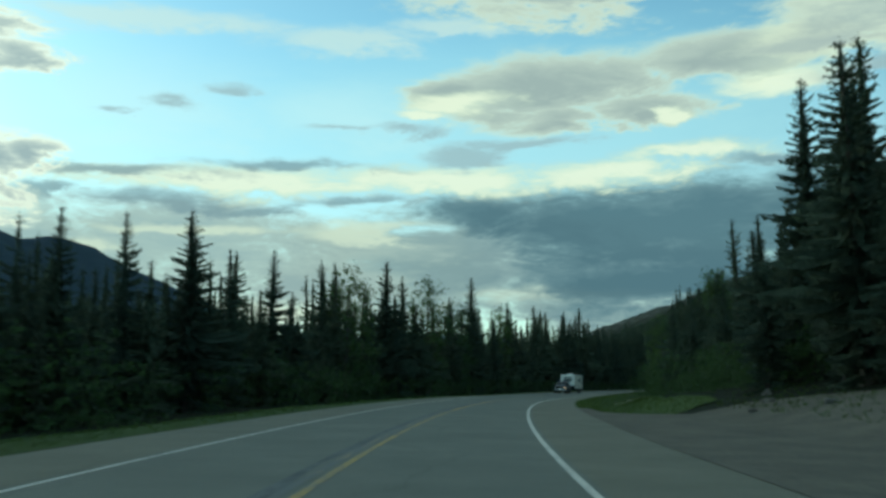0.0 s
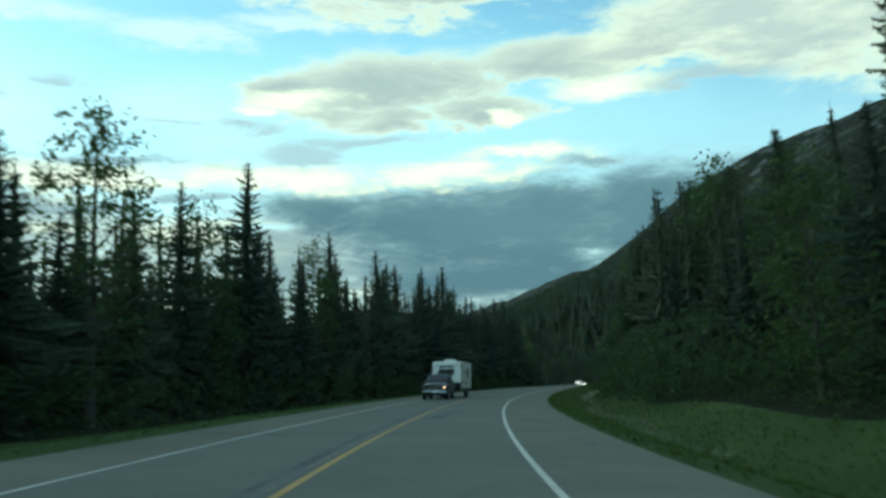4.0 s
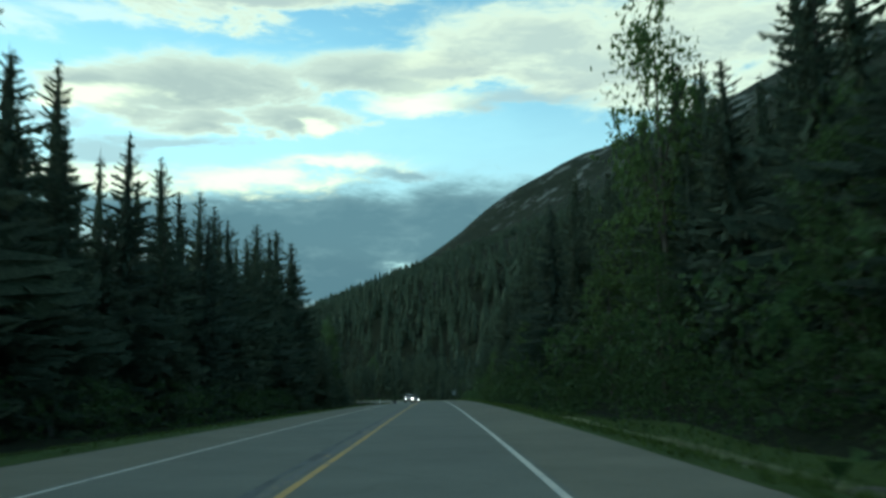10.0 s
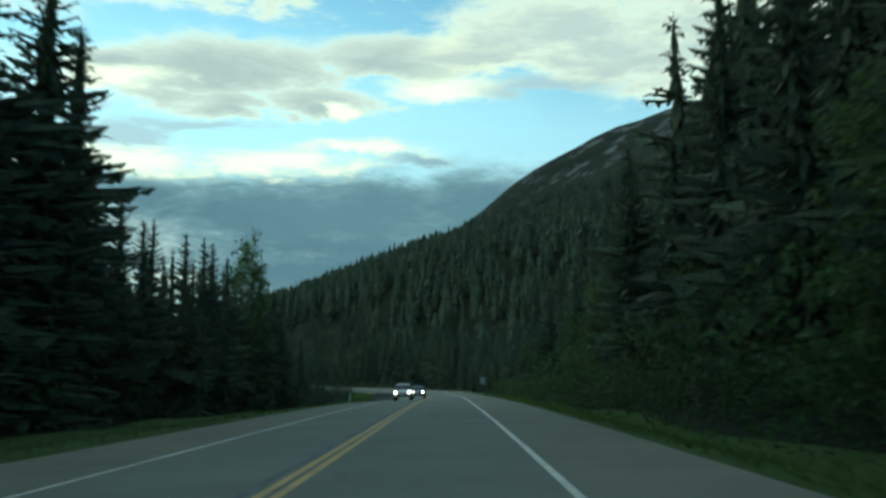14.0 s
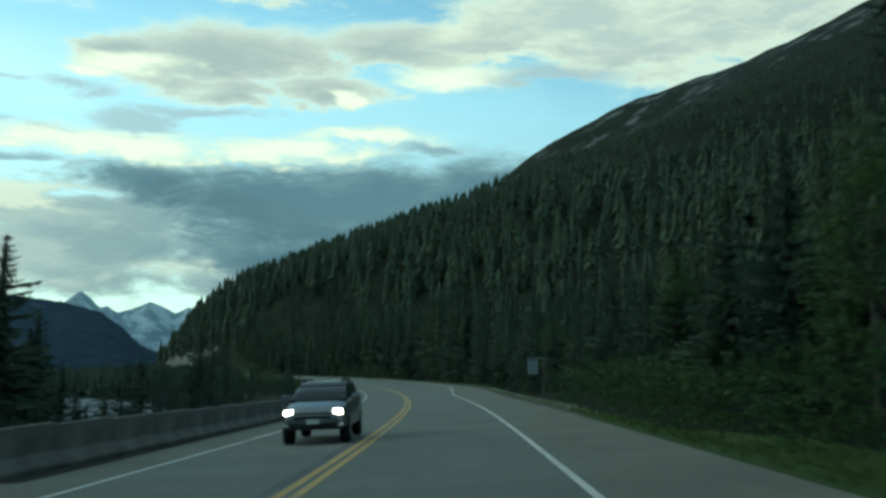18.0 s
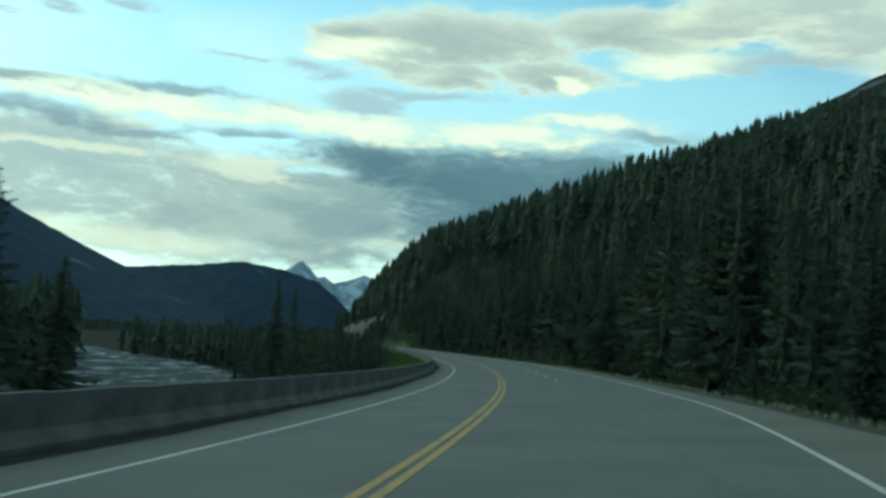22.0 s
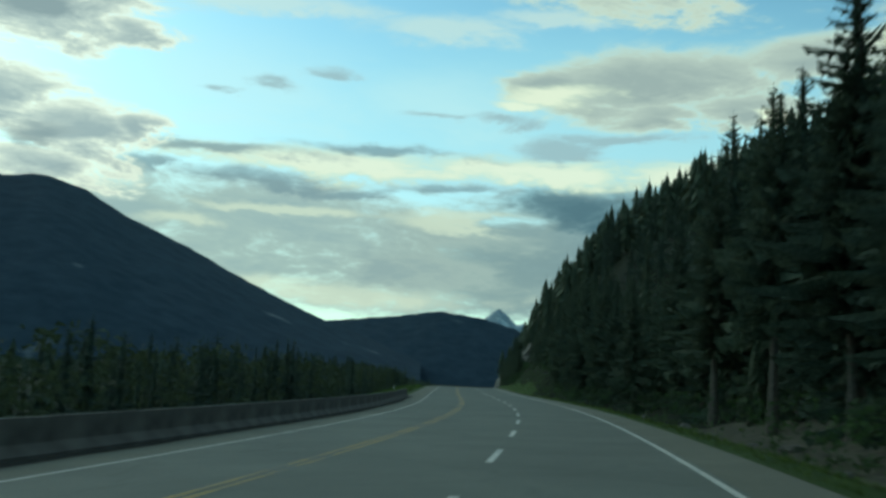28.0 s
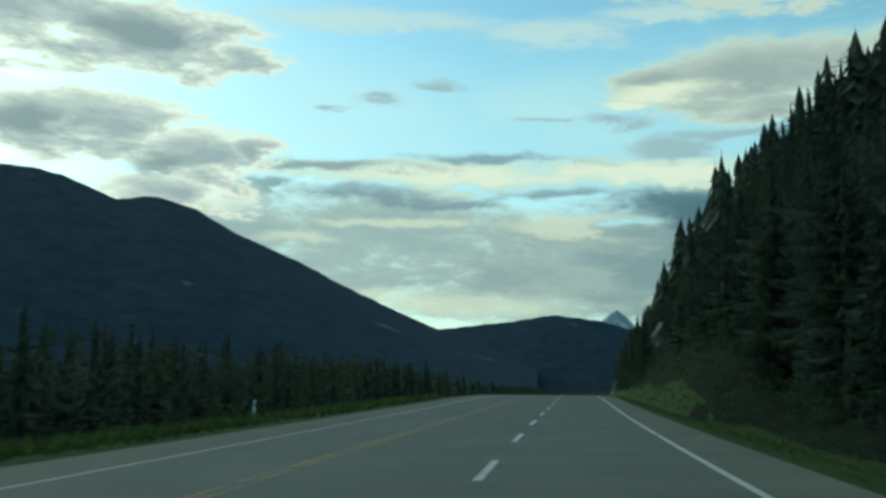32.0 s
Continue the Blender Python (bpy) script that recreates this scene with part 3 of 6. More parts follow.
for nm, f0, f1, s0, s1 in (("edge_line", lambda s: -3.36 + 0 * s, lambda s: -3.26 + 0 * s, -28, 1080), ("edge_line", lambda s: line_right(s) - 0.06, lambda s: line_right(s) + 0.06, -28, 1080)):
    tagged(strip(nm, s0, s1, f0, f1, 0.006, M_WHITE), "white painted edge line on the asphalt", "road marking", kind="structure")
tagged(strip("centre_line", -28, 46, 0.05, 0.18, 0.006, M_FADED), "faded yellow centre line worn thin", "road marking", kind="structure")
tagged(strip("centre_line", 46, 512, 0.05, 0.18, 0.006, M_YELLOW), "solid yellow centre line", "road marking", kind="structure")
tagged(strip("centre_line", 288, 512, -0.18, -0.05, 0.006, M_YELLOW), "solid yellow centre line", "road marking", kind="structure")
tagged(strip("centre_line", -28, 288, -0.18, -0.06, 0.006, M_WORN), "yellow centre line almost worn away", "road marking", kind="structure")
for _a in (0.05, -0.18):
    tagged(strip("centre_line", 512, 596, _a, _a + 0.13, 0.006, M_DULL), "dull yellow centre line", "road marking", kind="structure")
    tagged(strip("centre_line", 596, 1080, _a, _a + 0.13, 0.006, M_FADED), "faded yellow centre line worn thin", "road marking", kind="structure")
tagged(strip("tar_seam", -28, 400, -0.42, lambda s: -0.24 + 0.06 * np.sin(s * 0.7), 0.004, M_TAR), "dark tar seam beside the centre line", "road marking", kind="structure")
for k in range(-3, 60):
    s0 = 516.2 + 9.36 * k
    if 512 < s0 < 1000:
        tagged(strip("lane_dash", s0, s0 + 3.7, 3.30, 3.44, 0.006, M_WHITE, 1.85), "white painted lane dash", "road marking", "lane dashes", "structure")

for f0, f1 in ((lambda s: line_right(s) + 0.16, lambda s: pave_right(s) - 0.02), (lambda s: pave_left(s) + 0.02, lambda s: -3.50 + 0 * s)):
    tagged(strip("shoulder", -28, 1080, f0, f1, 0.004, M_SHOULDER), "dusty brown-grey asphalt shoulder", "road shoulder", kind="structure")

# ---------------------------------------------------------------- far mountains


def mountain(profile, eye, dist, depth, mat, label, foot=-60, rough=1.0, seed=0):
    """A range seen from eye under the given azimuths and elevations, dist away, falling towards the valley over depth metres."""
    az = np.linspace(profile[0][0], profile[-1][0], 160)
    pa = np.array(profile, float)
    order = np.argsort(pa[:, 0])
    el = np.interp(az, pa[order, 0], pa[order, 1])
    t = np.linspace(0, 1, 40)
    rng = np.random.default_rng(seed)
    A, T = az[:, None], t[None, :]
    d = dist - depth * (1 - T)
    top = dist * np.tan(np.radians(el))[:, None]
    ph = rng.uniform(0, 6, 6)
    gull = 0.6 * wobble(A * 60, d, 150, ph[0]) + 0.35 * wobble(A * 60, d * 0.6, 55, ph[1])
    z = foot + (top - foot) * T ** 0.9 + rough * gull * 0.045 * top * np.sin(np.pi * T) + rough * 9 * wobble(A * 60, d, 90, ph[3]) * T * (1 - 0.7 * T) + rough * 2.5 * wobble(A * 60, 0 * A, 14, ph[4]) * T
    d = d + rough * gull * 0.05 * depth * np.sin(np.pi * T)
    a = np.radians(A)
    front = np.stack([eye[0] - d * np.sin(a), eye[1] + d * np.cos(a), z], -1)
    back = np.stack([eye[0] - (d[:, -1:] + 400) * np.sin(a), eye[1] + (d[:, -1:] + 400) * np.cos(a), 0 * A + foot], -1)
    P = np.concatenate([front, back], 1)
    ob = mesh_object("mountain", P.reshape(-1, 3), grid_faces(len(az), P.shape[1])[:, ::-1], mat, smooth_faces=True)
    return tagged(ob, label, "mountain", kind="structure")


EYE = (58.0, 630.0)
mountain([(75, 9), (60, 11.5), (50, 11.4), (44.3, 11.3), (42.9, 11.1), (39.9, 10.0), (37.8, 10.3), (35.6, 9.8), (32.9, 8.4), (29.2, 6.9), (25.4, 5.1), (22, 3.6), (19, 2.6), (15, 1.0)], EYE, 3200, 1500, M_FAR, "dark wooded mountain with a rounded knob, blue distance haze put into its colour", seed=3)
mountain([(26, 1.5), (21, 3.2), (19.6, 3.4), (16.5, 3.8), (14, 4.2), (11.4, 3.9), (9.4, 3.4), (8, 2.4), (7, 1.4), (5, 0.5)], EYE, 3900, 900, M_FAR, "low wooded hill with a flat top, blue distance haze put into its colour", seed=5)
mountain([(16, 2.5), (13, 3.2), (11.5, 3.7), (10.8, 4.3), (10.4, 4.55), (9.9, 4.2), (9.3, 3.6), (8.9, 3.7), (8.3, 3.3), (7.3, 3.6), (6.4, 4.0), (5.6, 3.7), (4.9, 3.3), (4.1, 3.7), (3, 3.0), (0, 2)], EYE, 4450, 500, M_SNOW, "grey rocky peaks streaked with snow, distance haze put into their colours", rough=0.6, seed=8)

# ---------------------------------------------------------------- trees


def cone_radius(h, radius, f):
    """Half-width of a spruce's crown at the height fraction f: a slender cone, drawn in a little at the foot."""
    return min(0.235 * h * (1 - f) + 0.09, radius) * (0.72 + 0.28 * min(1.0, f * 4))


def skirts(h, radius, layers, sides, rng, bare, fill):
    """Stacked ragged skirts of boughs, each a star of drooping pointed triangles round the trunk; the layers stand closer towards the top."""
    tris = []
    edge = 1 - (1 - np.arange(layers + 2) / (layers + 2)) ** 1.25
    lump = rng.uniform(0, 6.283, 2)
    for i in range(layers):
        f0, f1 = edge[i], min(0.992, edge[i] + 1.9 * (edge[i + 1] - edge[i]) + 0.012)
        z0, z1 = h * (bare + (1 - bare) * f0), h * (bare + (1 - bare) * f1)
        R = fill * cone_radius(h, radius, f0) * (1 + 0.14 * math.sin(17 * f0 + lump[0]) + 0.10 * math.sin(41 * f0 + lump[1])) + 0.03
        ph = rng.uniform(0, 6.283)
        apex = np.array([rng.normal(0, 0.02), rng.normal(0, 0.02), z1])
        n = sides if f0 < 0.7 else max(4, sides - 2)
        for k in range(n):
            a = ph + 6.283 * (k + rng.uniform(-0.2, 0.2)) / n
            da = 3.1416 / n * rng.uniform(0.85, 1.35)
            r, rt = R * rng.uniform(0.42, 0.62), R * rng.uniform(0.75, 1.30)
            dz = (z1 - z0) * rng.uniform(-0.25, 0.35)
            zt = z0 + dz - R * rng.uniform(0.15, 0.55) * (1 - f0)
            e0 = [r * math.cos(a - da), r * math.sin(a - da), z0 + (z1 - z0) * 0.32]
            e1 = [r * math.cos(a + da), r * math.sin(a + da), z0 + (z1 - z0) * 0.32]
            tip = [rt * math.cos(a), rt * math.sin(a), zt]
            tris += [[apex, e0, e1], [e0, tip, e1]]
    return tris


def sprays(h, radius, n, size, rng, bare, fill):
    """Short hanging sprays strewn through the crown, most of them near its outside."""
    f = 1 - np.sqrt(rng.uniform(0.003, 1.0, n))
    a = rng.uniform(0, 6.283, n)
    R = np.array([cone_radius(h, radius, q) for q in f])
    r = fill * R * rng.uniform(0.10, 1.0, n) ** 0.4 * (1 + 0.14 * np.sin(a * 3 + f * 40))
    L = np.minimum(size, 0.10 * h * (1 - f) + 0.16) * rng.uniform(0.5, 1.3, n)
    d = np.column_stack([np.cos(a), np.sin(a), np.zeros(n)])
    t = np.column_stack([-d[:, 1], d[:, 0], np.zeros(n)])
    p = d * r[:, None]
    p[:, 2] = h * (bare + (1 - bare) * f) - 0.10 * r
    w = t * (L * rng.uniform(0.12, 0.26, n))[:, None]
    w[:, 2] = L * rng.uniform(-0.15, 0.15, n)
    tip = p + d * (L * rng.uniform(0.3, 1.0, n))[:, None] + t * (L * rng.uniform(-0.7, 0.7, n))[:, None]
    tip[:, 2] -= L * rng.uniform(0.15, 0.9, n) * (1.2 - f)
    return list(np.stack([p + w, p - w, tip], 1))


def spruce_mesh(h, radius, layers, core, size, whorls, per, step, seed, bare=0.04, twig=1.0, gaps=0.10):
    """Boughs of a spruce as loose triangles (n*3, 3): a core of skirts (far trees) or loose sprays, and whorls of boughs set with side sprays.

    step: how far the sprays stand apart along a bough, in metres."""
    rng = np.random.default_rng(seed)
    tris = skirts(h, radius, layers, 7 if step < 0.6 else 5 if layers > 5 else 4, rng, bare, 0.36 if whorls else 0.95) if layers else []
    tris += sprays(h, radius, core, size, rng, bare, 0.7 if whorls else 0.92)
    flat = 0.022 if step < 0.6 else 0.045
    lean = rng.uniform(0, 6.283)
    lump = rng.uniform(0, 6.283, 3)
    for i in range(whorls):
        f = min(max((i + rng.uniform(-0.35, 0.35)) / whorls, 0.0), 0.988)
        z = h * (bare + (1 - bare) * f)
        R = cone_radius(h, radius, f) * (1 + 0.16 * math.sin(13 * f + lump[0]) + 0.12 * math.sin(29 * f + lump[1])) * rng.uniform(0.75, 1.12)
        ph = rng.uniform(0, 6.283)
        n = per
        for k in range(n):
            if rng.uniform() < gaps:
                continue
            a = ph + 6.283 * (k + rng.uniform(-0.4, 0.4)) / n
            L = R * rng.uniform(0.55, 1.18) * (1 + 0.15 * math.cos(a - lean)) + 0.06
            up = -0.34 + 0.95 * f ** 1.6 + rng.uniform(-0.12, 0.12)
            sag = 0.34 * (1 - f)
            d = np.array([math.cos(a), math.sin(a), 0.0])
            side = np.array([-d[1], d[0], 0.0])
            root = np.array([0, 0, z + rng.uniform(-0.3, 0.3) * h / whorls])

            def at(q):
                return root + d * L * q + np.array([0, 0, L * (up * q - sag * math.sin(2.6 * q) * 0.45 + 0.16 * q ** 3)])
            w = (0.022 * L + 0.02) * twig
            k0, k1 = at(0.5) + side * (flat * L + w) * rng.uniform(0.7, 1.3), at(0.42) - side * (flat * L + w) * rng.uniform(0.7, 1.3)
            tris += [[at(0.0), k0, at(1.0)], [at(0.0), at(1.0), k1]]
            # twigs hanging below the bough
            hang = np.array([0.0, 0.0, -L])
            tufts_below = 4 if step < 0.6 else 2
            for j in range(tufts_below):
                q0, q1 = 0.96 * j / tufts_below, min(1.0, (j + 1.35) / tufts_below)
                tris.append([at(q0), at(q1), at(0.5 * (q0 + q1) + 0.03) + hang * rng.uniform(0.05, 0.17) + side * L * rng.uniform(-0.10, 0.10)])
            m = max(2, int(round(L / step)))
            for j in range(m):
                q = 0.16 + 0.84 * (j + rng.uniform(0, 0.9)) / m
                b = at(q)
                tl = min(0.36 * L * (1.05 - q) + 0.14, 0.46) * rng.uniform(0.7, 1.25) * twig
                wd = (0.05 + 0.10 * tl) * min(twig, 1.3)
                for sg in (-1, 1):
                    if rng.uniform() < 0.12:
                        continue
                    tip = b + side * sg * tl * rng.uniform(0.45, 0.95) + d * tl * rng.uniform(0.25, 0.85) + [0, 0, -tl * rng.uniform(0.10, 0.70)]
                    tris.append([b - d * wd + [0, 0, 0.3 * wd], b + d * wd - [0, 0, 0.5 * wd], tip])
    # the slender leader
    for k in range(3):
        a = 2.094 * k
        tris.append([[0, 0, h * 1.01], [0.05 * math.cos(a), 0.05 * math.sin(a), h * 0.93], [0.05 * math.cos(a + 2.1), 0.05 * math.sin(a + 2.1), h * 0.93]])
    return np.array(tris, float).reshape(-1, 3)


def trunk_mesh(h, r, sides=7, rings=6, seed=0, top=0.04):
    rng = np.random.default_rng(seed)
    t = np.linspace(0, 1, rings)
    a = np.arange(sides) / sides * 2 * math.pi
    rad = r * (1 - t) ** 0.9 + top * t + r * 0.5 * np.exp(-t * 30)
    off = np.cumsum(rng.normal(0, 0.02, (rings, 2)), 0) * h * 0.06
    off[0] = 0
    P = np.stack([off[:, None, 0] + rad[:, None] * np.cos(a), off[:, None, 1] + rad[:, None] * np.sin(a), np.broadcast_to((t * h)[:, None] - 0.3, (rings, sides))], -1)
    f = []
    for i in range(rings - 1):
        for k in range(sides):
            f.append((i * sides + k, i * sides + (k + 1) % sides, (i + 1) * sides + (k + 1) % sides, (i + 1) * sides + k))
    return P.reshape(-1, 3), np.array(f)


def broad_mesh(h, radius, clumps, per, seed, low=0.2, leaf=1.0):
    """Leaf clumps of a broad-leaved tree: small tilted triangles gathered round limb ends."""
    rng = np.random.default_rng(seed)
    out = []
    for i in range(clumps):
        f = rng.uniform(0, 1) ** 0.85
        zc = h * (low + (0.97 - low) * f)
        R = radius * math.sqrt(max(0.03, 1 - ((f - 0.38) / 0.64) ** 2))
        a = rng.uniform(0, 6.283)
        q = R * rng.uniform(0.08, 1.0) ** 0.55
        c = np.array([q * math.cos(a), q * math.sin(a), zc + 0.05 * h * rng.normal()])
        cr = radius * rng.uniform(0.12, 0.30)
        p = c + rng.normal(0, 0.5, (per, 3)) * cr * [1, 1, 0.8]
        s1, s2 = rng.normal(0, 1, (per, 3)), rng.normal(0, 1, (per, 3))
        sz = radius * 0.05 * leaf * rng.uniform(0.6, 1.5, (per, 1))
        s1 = s1 / np.linalg.norm(s1, axis=1, keepdims=True) * sz
        s2 = s2 / np.linalg.norm(s2, axis=1, keepdims=True) * sz
        out.append(np.stack([p - s1, p + s1, p + s2 * 1.5], 1))
    return np.concatenate(out).reshape(-1, 3)


def limb_meshes(h, radius, n, seed):
    """Tapered limbs rising from the trunk into the crown, one by one."""
    rng = np.random.default_rng(seed)
    faces = np.array([(k, (k + 1) % 5, 5 + (k + 1) % 5, 5 + k) for k in range(5)])
    for i in range(n):
        a = 2.4 * i + rng.uniform(-0.4, 0.4)
        z0 = h * (0.22 + 0.5 * i / n)
        L = radius * rng.uniform(0.6, 0.95)
        p0, p1 = np.array([0, 0, z0]), np.array([L * math.cos(a), L * math.sin(a), z0 + L * rng.uniform(0.7, 1.2)])
        r0 = 0.006 * h * (1 - 0.5 * i / n) + 0.02
        ring = [p + [r * math.cos(1.2566 * k), r * math.sin(1.2566 * k), 0] for p, r in ((p0, r0), (p1, r0 * 0.25)) for k in range(5)]
        yield np.array(ring), faces


def tri_faces(v):
    return np.arange(len(v)).reshape(-1, 3)


def tree_proto(kind, h, radius, seed, bare=0.04):
    e = new("broadleaf_tree" if kind == "broad" else "spruce_tree")
    e.empty_display_size = 0.5
    tv, tf = trunk_mesh(h * 0.93, 0.011 * h + 0.03, seed=seed)
    mesh_object("trunk", tv, tf, M_BARK, e)
    if kind == "spruce":
        v = spruce_mesh(h, radius, 24, 80, 0.35, 44, 6, 0.58, seed, bare)
        mesh_object("crown", v, tri_faces(v), M_SPRUCE, e)
    elif kind == "thin":
        v = spruce_mesh(h, radius, 22, 60, 0.3, 40, 5, 0.32, seed, bare, 0.95, 0.2)
        mesh_object("crown", v, tri_faces(v), M_SPRUCE, e)
    else:
        for lv, lf in limb_meshes(h, radius, 9, seed):
            mesh_object("limb", lv, lf, M_BARK, e)
        v = broad_mesh(h, radius, 170, 24, seed, 0.2, 0.8)
        mesh_object("crown", v, tri_faces(v), M_LEAF, e)
    return e


SPRUCE_LABELS = "tall dark green spruce with drooping limbs at the forest edge"
protos = [tree_proto("spruce", 17.0, r, 11 + i) for i, r in enumerate((2.5, 2.2, 2.9, 2.0, 2.6))] + [tree_proto("spruce", 17.0, 2.2, 19, 0.30), tree_proto("thin", 17.0, 1.25, 23, 0.1)]
broad = [tree_proto("broad", 13.0, 3.2, 31), tree_proto("broad", 14.0, 2.7, 32)]
for p in protos:
    tagged(p, SPRUCE_LABELS, "tree", "roadside spruces")
for p in broad:
    tagged(p, "broad-leaved poplar with a loose ragged crown", "tree", "roadside poplars")
used = set()
rng = np.random.default_rng(5)


def plant(proto, s, u, scale, squash=1.0):
    x, y, z = land_point(s, u).tolist()
    base = {True: protos, False: broad}[proto >= 0]
    ob = base[proto] if proto >= 0 else broad[-proto - 1]
    m = pose(x, y, z - 0.1, rng.uniform(-1.5, 1.5), rng.uniform(-1.5, 1.5), rng.uniform(0, 360))
    c = ob if ob.name not in used else copy_thing(ob, m)
    used.add(ob.name)
    c.matrix_basis = m
    c.scale = (scale * squash, scale * squash, scale)
    return c


def left_edge(s):
    """How far the forest edge stands from the yellow line on the river side."""
    return -np.interp(s, [-40, 40, 62, 90, 150, 250, 330, 350, 372], [15, 15, 16, 16, 15, 14, 16, 17.5, 16.5])


def right_edge(s):
    return np.interp(s, [-40, 30, 60, 100, 150, 200, 330, 400, 450, 500, 700], [20, 20, 19, 16, 14.3, 13.0, 12.3, 12.5, 12, 11.8, 13.5])


def left_height(s):
    """The canopy between the trees that stand out."""
    return np.interp(s, [0, 40, 66, 76, 80, 88, 95, 110, 130, 170, 200, 240, 300, 312, 336, 341, 370, 378, 390], [8, 7.5, 8, 8, 6.5, 7, 10.5, 12.5, 12, 12.5, 13.5, 15.5, 15.5, 17, 18, 11.5, 11.5, 12.5, 11])


def right_height(s):
    return np.interp(s, [0, 45, 55, 90, 130, 165, 200, 250, 300, 345, 375, 410, 430, 500, 515, 540, 575, 640, 690, 720, 750, 790, 860], [15, 16, 8, 8.5, 10, 12, 15, 16, 17, 17, 14, 11, 8.5, 8.5, 12.5, 14, 14, 15, 12.5, 10.8, 8.2, 6.6, 7.5])


near = []
for s in np.arange(-10, 376, 8.5):
    near.append((s + rng.uniform(-1.5, 1.5), left_edge(s) - rng.uniform(0, 3.5), left_height(s)))
for s in np.arange(34, 760, 8.2):
    near.append((s + rng.uniform(-1.5, 1.5), right_edge(s) + rng.uniform(0, 3.5), right_height(s)))
for s, u, h in near:
    tall = rng.uniform() < 0.2
    h = h * (rng.uniform(1.0, 1.1) if tall else rng.uniform(0.78, 0.98))
    plant(5 if 585 < s < 650 and u > 0 else int(rng.integers(0, 5)), s, u, h / 17.0, rng.uniform(1.0, 1.35))
# a clump of old spruces down on the river flat
for k in range(14):
    plant(k % 5, 454 + 46 * rng.uniform(-0.5, 0.5), -43 + 14 * rng.uniform(-0.5, 0.5), rng.uniform(15, 21) / 17.0, 1.5)
# single trees that stand out, stretch by stretch: distance along the road, offset, height, spread
LEFT_1 = [(93, -18, 13.0, 1.0), (102, -17, 12.6, 1.1), (138, -18, 14.6, 0.9), (142, -17, 15.6, 1.0), (40, -17, 10, 1.0), (47, -17, 11, 0.9), (56, -17, 12.5, 1.5), (59, -18, 11.5, 1.1), (63, -17, 11, 0.9), (74, -17.8, 12.7, 1.1), (79, -22.8, 13.6, 1.2), (77, -17, 9.6, 1.2), (89, -18, 14.0, 0.9), (107, -22.3, 16.5, 1.0), (111, -17.5, 17, 1.35), (114, -18.5, 14.5, 1.1), (117.5, -17, 15.6, 1.1), (155.5, -17, 20.0, 1.2), (161, -17.5, 15.6, 1.0), (165, -18, 15.8, 1.0), (172, -17, 14.2, 1.1), (181, -17, 18.2, 1.2), (185, -17.5, 16.7, 1.2), (188, -17, 14.0, 1.2), (194, -16, 12.6, 1.1), (197, -17, 13, 1.0)]
LEFT_2 = [(201, -17, 18.9, 1.3), (205, -17.5, 17, 1.2), (209, -16.8, 18.4, 1.3), (211, -18.5, 19.2, 1.0), (215, -18, 17, 1.2), (221, -17, 16.2, 1.1), (224, -17, 18.7, 1.0), (228, -17, 20, 1.0), (232, -17.5, 17.5, 1.1), (237, -17, 19.8, 0.9), (242, -17, 21.8, 1.2), (249, -17, 17.7, 1.1), (254.5, -17, 19.7, 0.9), (265, -17, 18.8, 1.1), (273, -17, 19.2, 1.0), (278, -17, 17.8, 1.0), (283, -17, 18.9, 1.0), (289, -17, 19.1, 1.0), (296, -17, 18.8, 1.1), (304, -17, 18.6, 1.1), (308, -17, 19.5, 1.1), (314, -17.5, 19.2, 1.3)]
LEFT_3 = [(319, -17, 21.5, 1.2), (323, -19, 23.4, 1.4), (327, -17.5, 23.4, 1.4), (332, -16.5, 22.6, 1.5), (336, -16.5, 20.5, 1.4), (341, -17, 12.8, 1.1), (344, -17, 13.5, 1.1), (347, -16.5, 12.5, 1.1), (350, -17, 13, 1.0), (355, -16, 13, 1.1), (359, -15.5, 13.2, 1.0), (363, -16, 13.6, 1.1), (367, -16, 13, 1.1), (384, -17, 13.9, 1.2), (392, -17, 13.9, 1.2), (394, -17.5, 12.6, 1.2), (396, -17, 12, 1.3), (399, -17, 10.8, 1.3), (413, -17, 10.4, 1.5), (407, -21, 11, 1.4)]
RIGHT_1 = [(66, 22, 20.5, 1.15), (58, 23, 18.5, 1.2), (52, 22, 18.5, 1.2), (48, 20, 17.5, 1.2), (61, 24, 17, 1.2), (70, 25, 15, 1.2), (56, 17, 9, 1.2), (62, 18, 10, 1.2), (132, 25, 21.2, 0.8), (131, 27.8, 21.0, 0.9), (126, 32.2, 19.8, 0.9), (108, 28, 16.5, 0.9), (100, 27, 15.5, 1.0), (93, 24, 12, 1.0), (189, 20.5, 21.0, 1.1), (192, 21.5, 19.0, 1.0), (134, 19, 13.5, 1.3), (138, 20, 14, 1.4), (182, 22, 17.0, 1.2), (198, 22, 22.6, 1.2), (193, 22, 21.5, 1.2)]
RIGHT_2 = [(204, 22, 20.6, 1.2), (211, 21, 21, 1.1), (217, 22, 22.2, 1.1), (223, 18.6, 22.3, 1.0), (250, 22.7, 22.8, 1.0), (257, 23.2, 24.4, 1.0), (270, 20.6, 21.5, 1.1), (274, 22, 22.5, 1.1), (281, 22, 25.5, 1.0), (290, 22, 24.4, 1.2), (294, 22, 24.0, 1.2), (298, 22, 21.5, 1.1), (303, 22, 21.8, 1.0), (308, 22, 22.8, 1.0), (331, 22, 23.8, 1.2), (336, 22, 24, 1.2), (342, 22, 24.6, 1.2), (345, 21.4, 25.6, 1.1), (357, 22, 25.0, 1.0)]
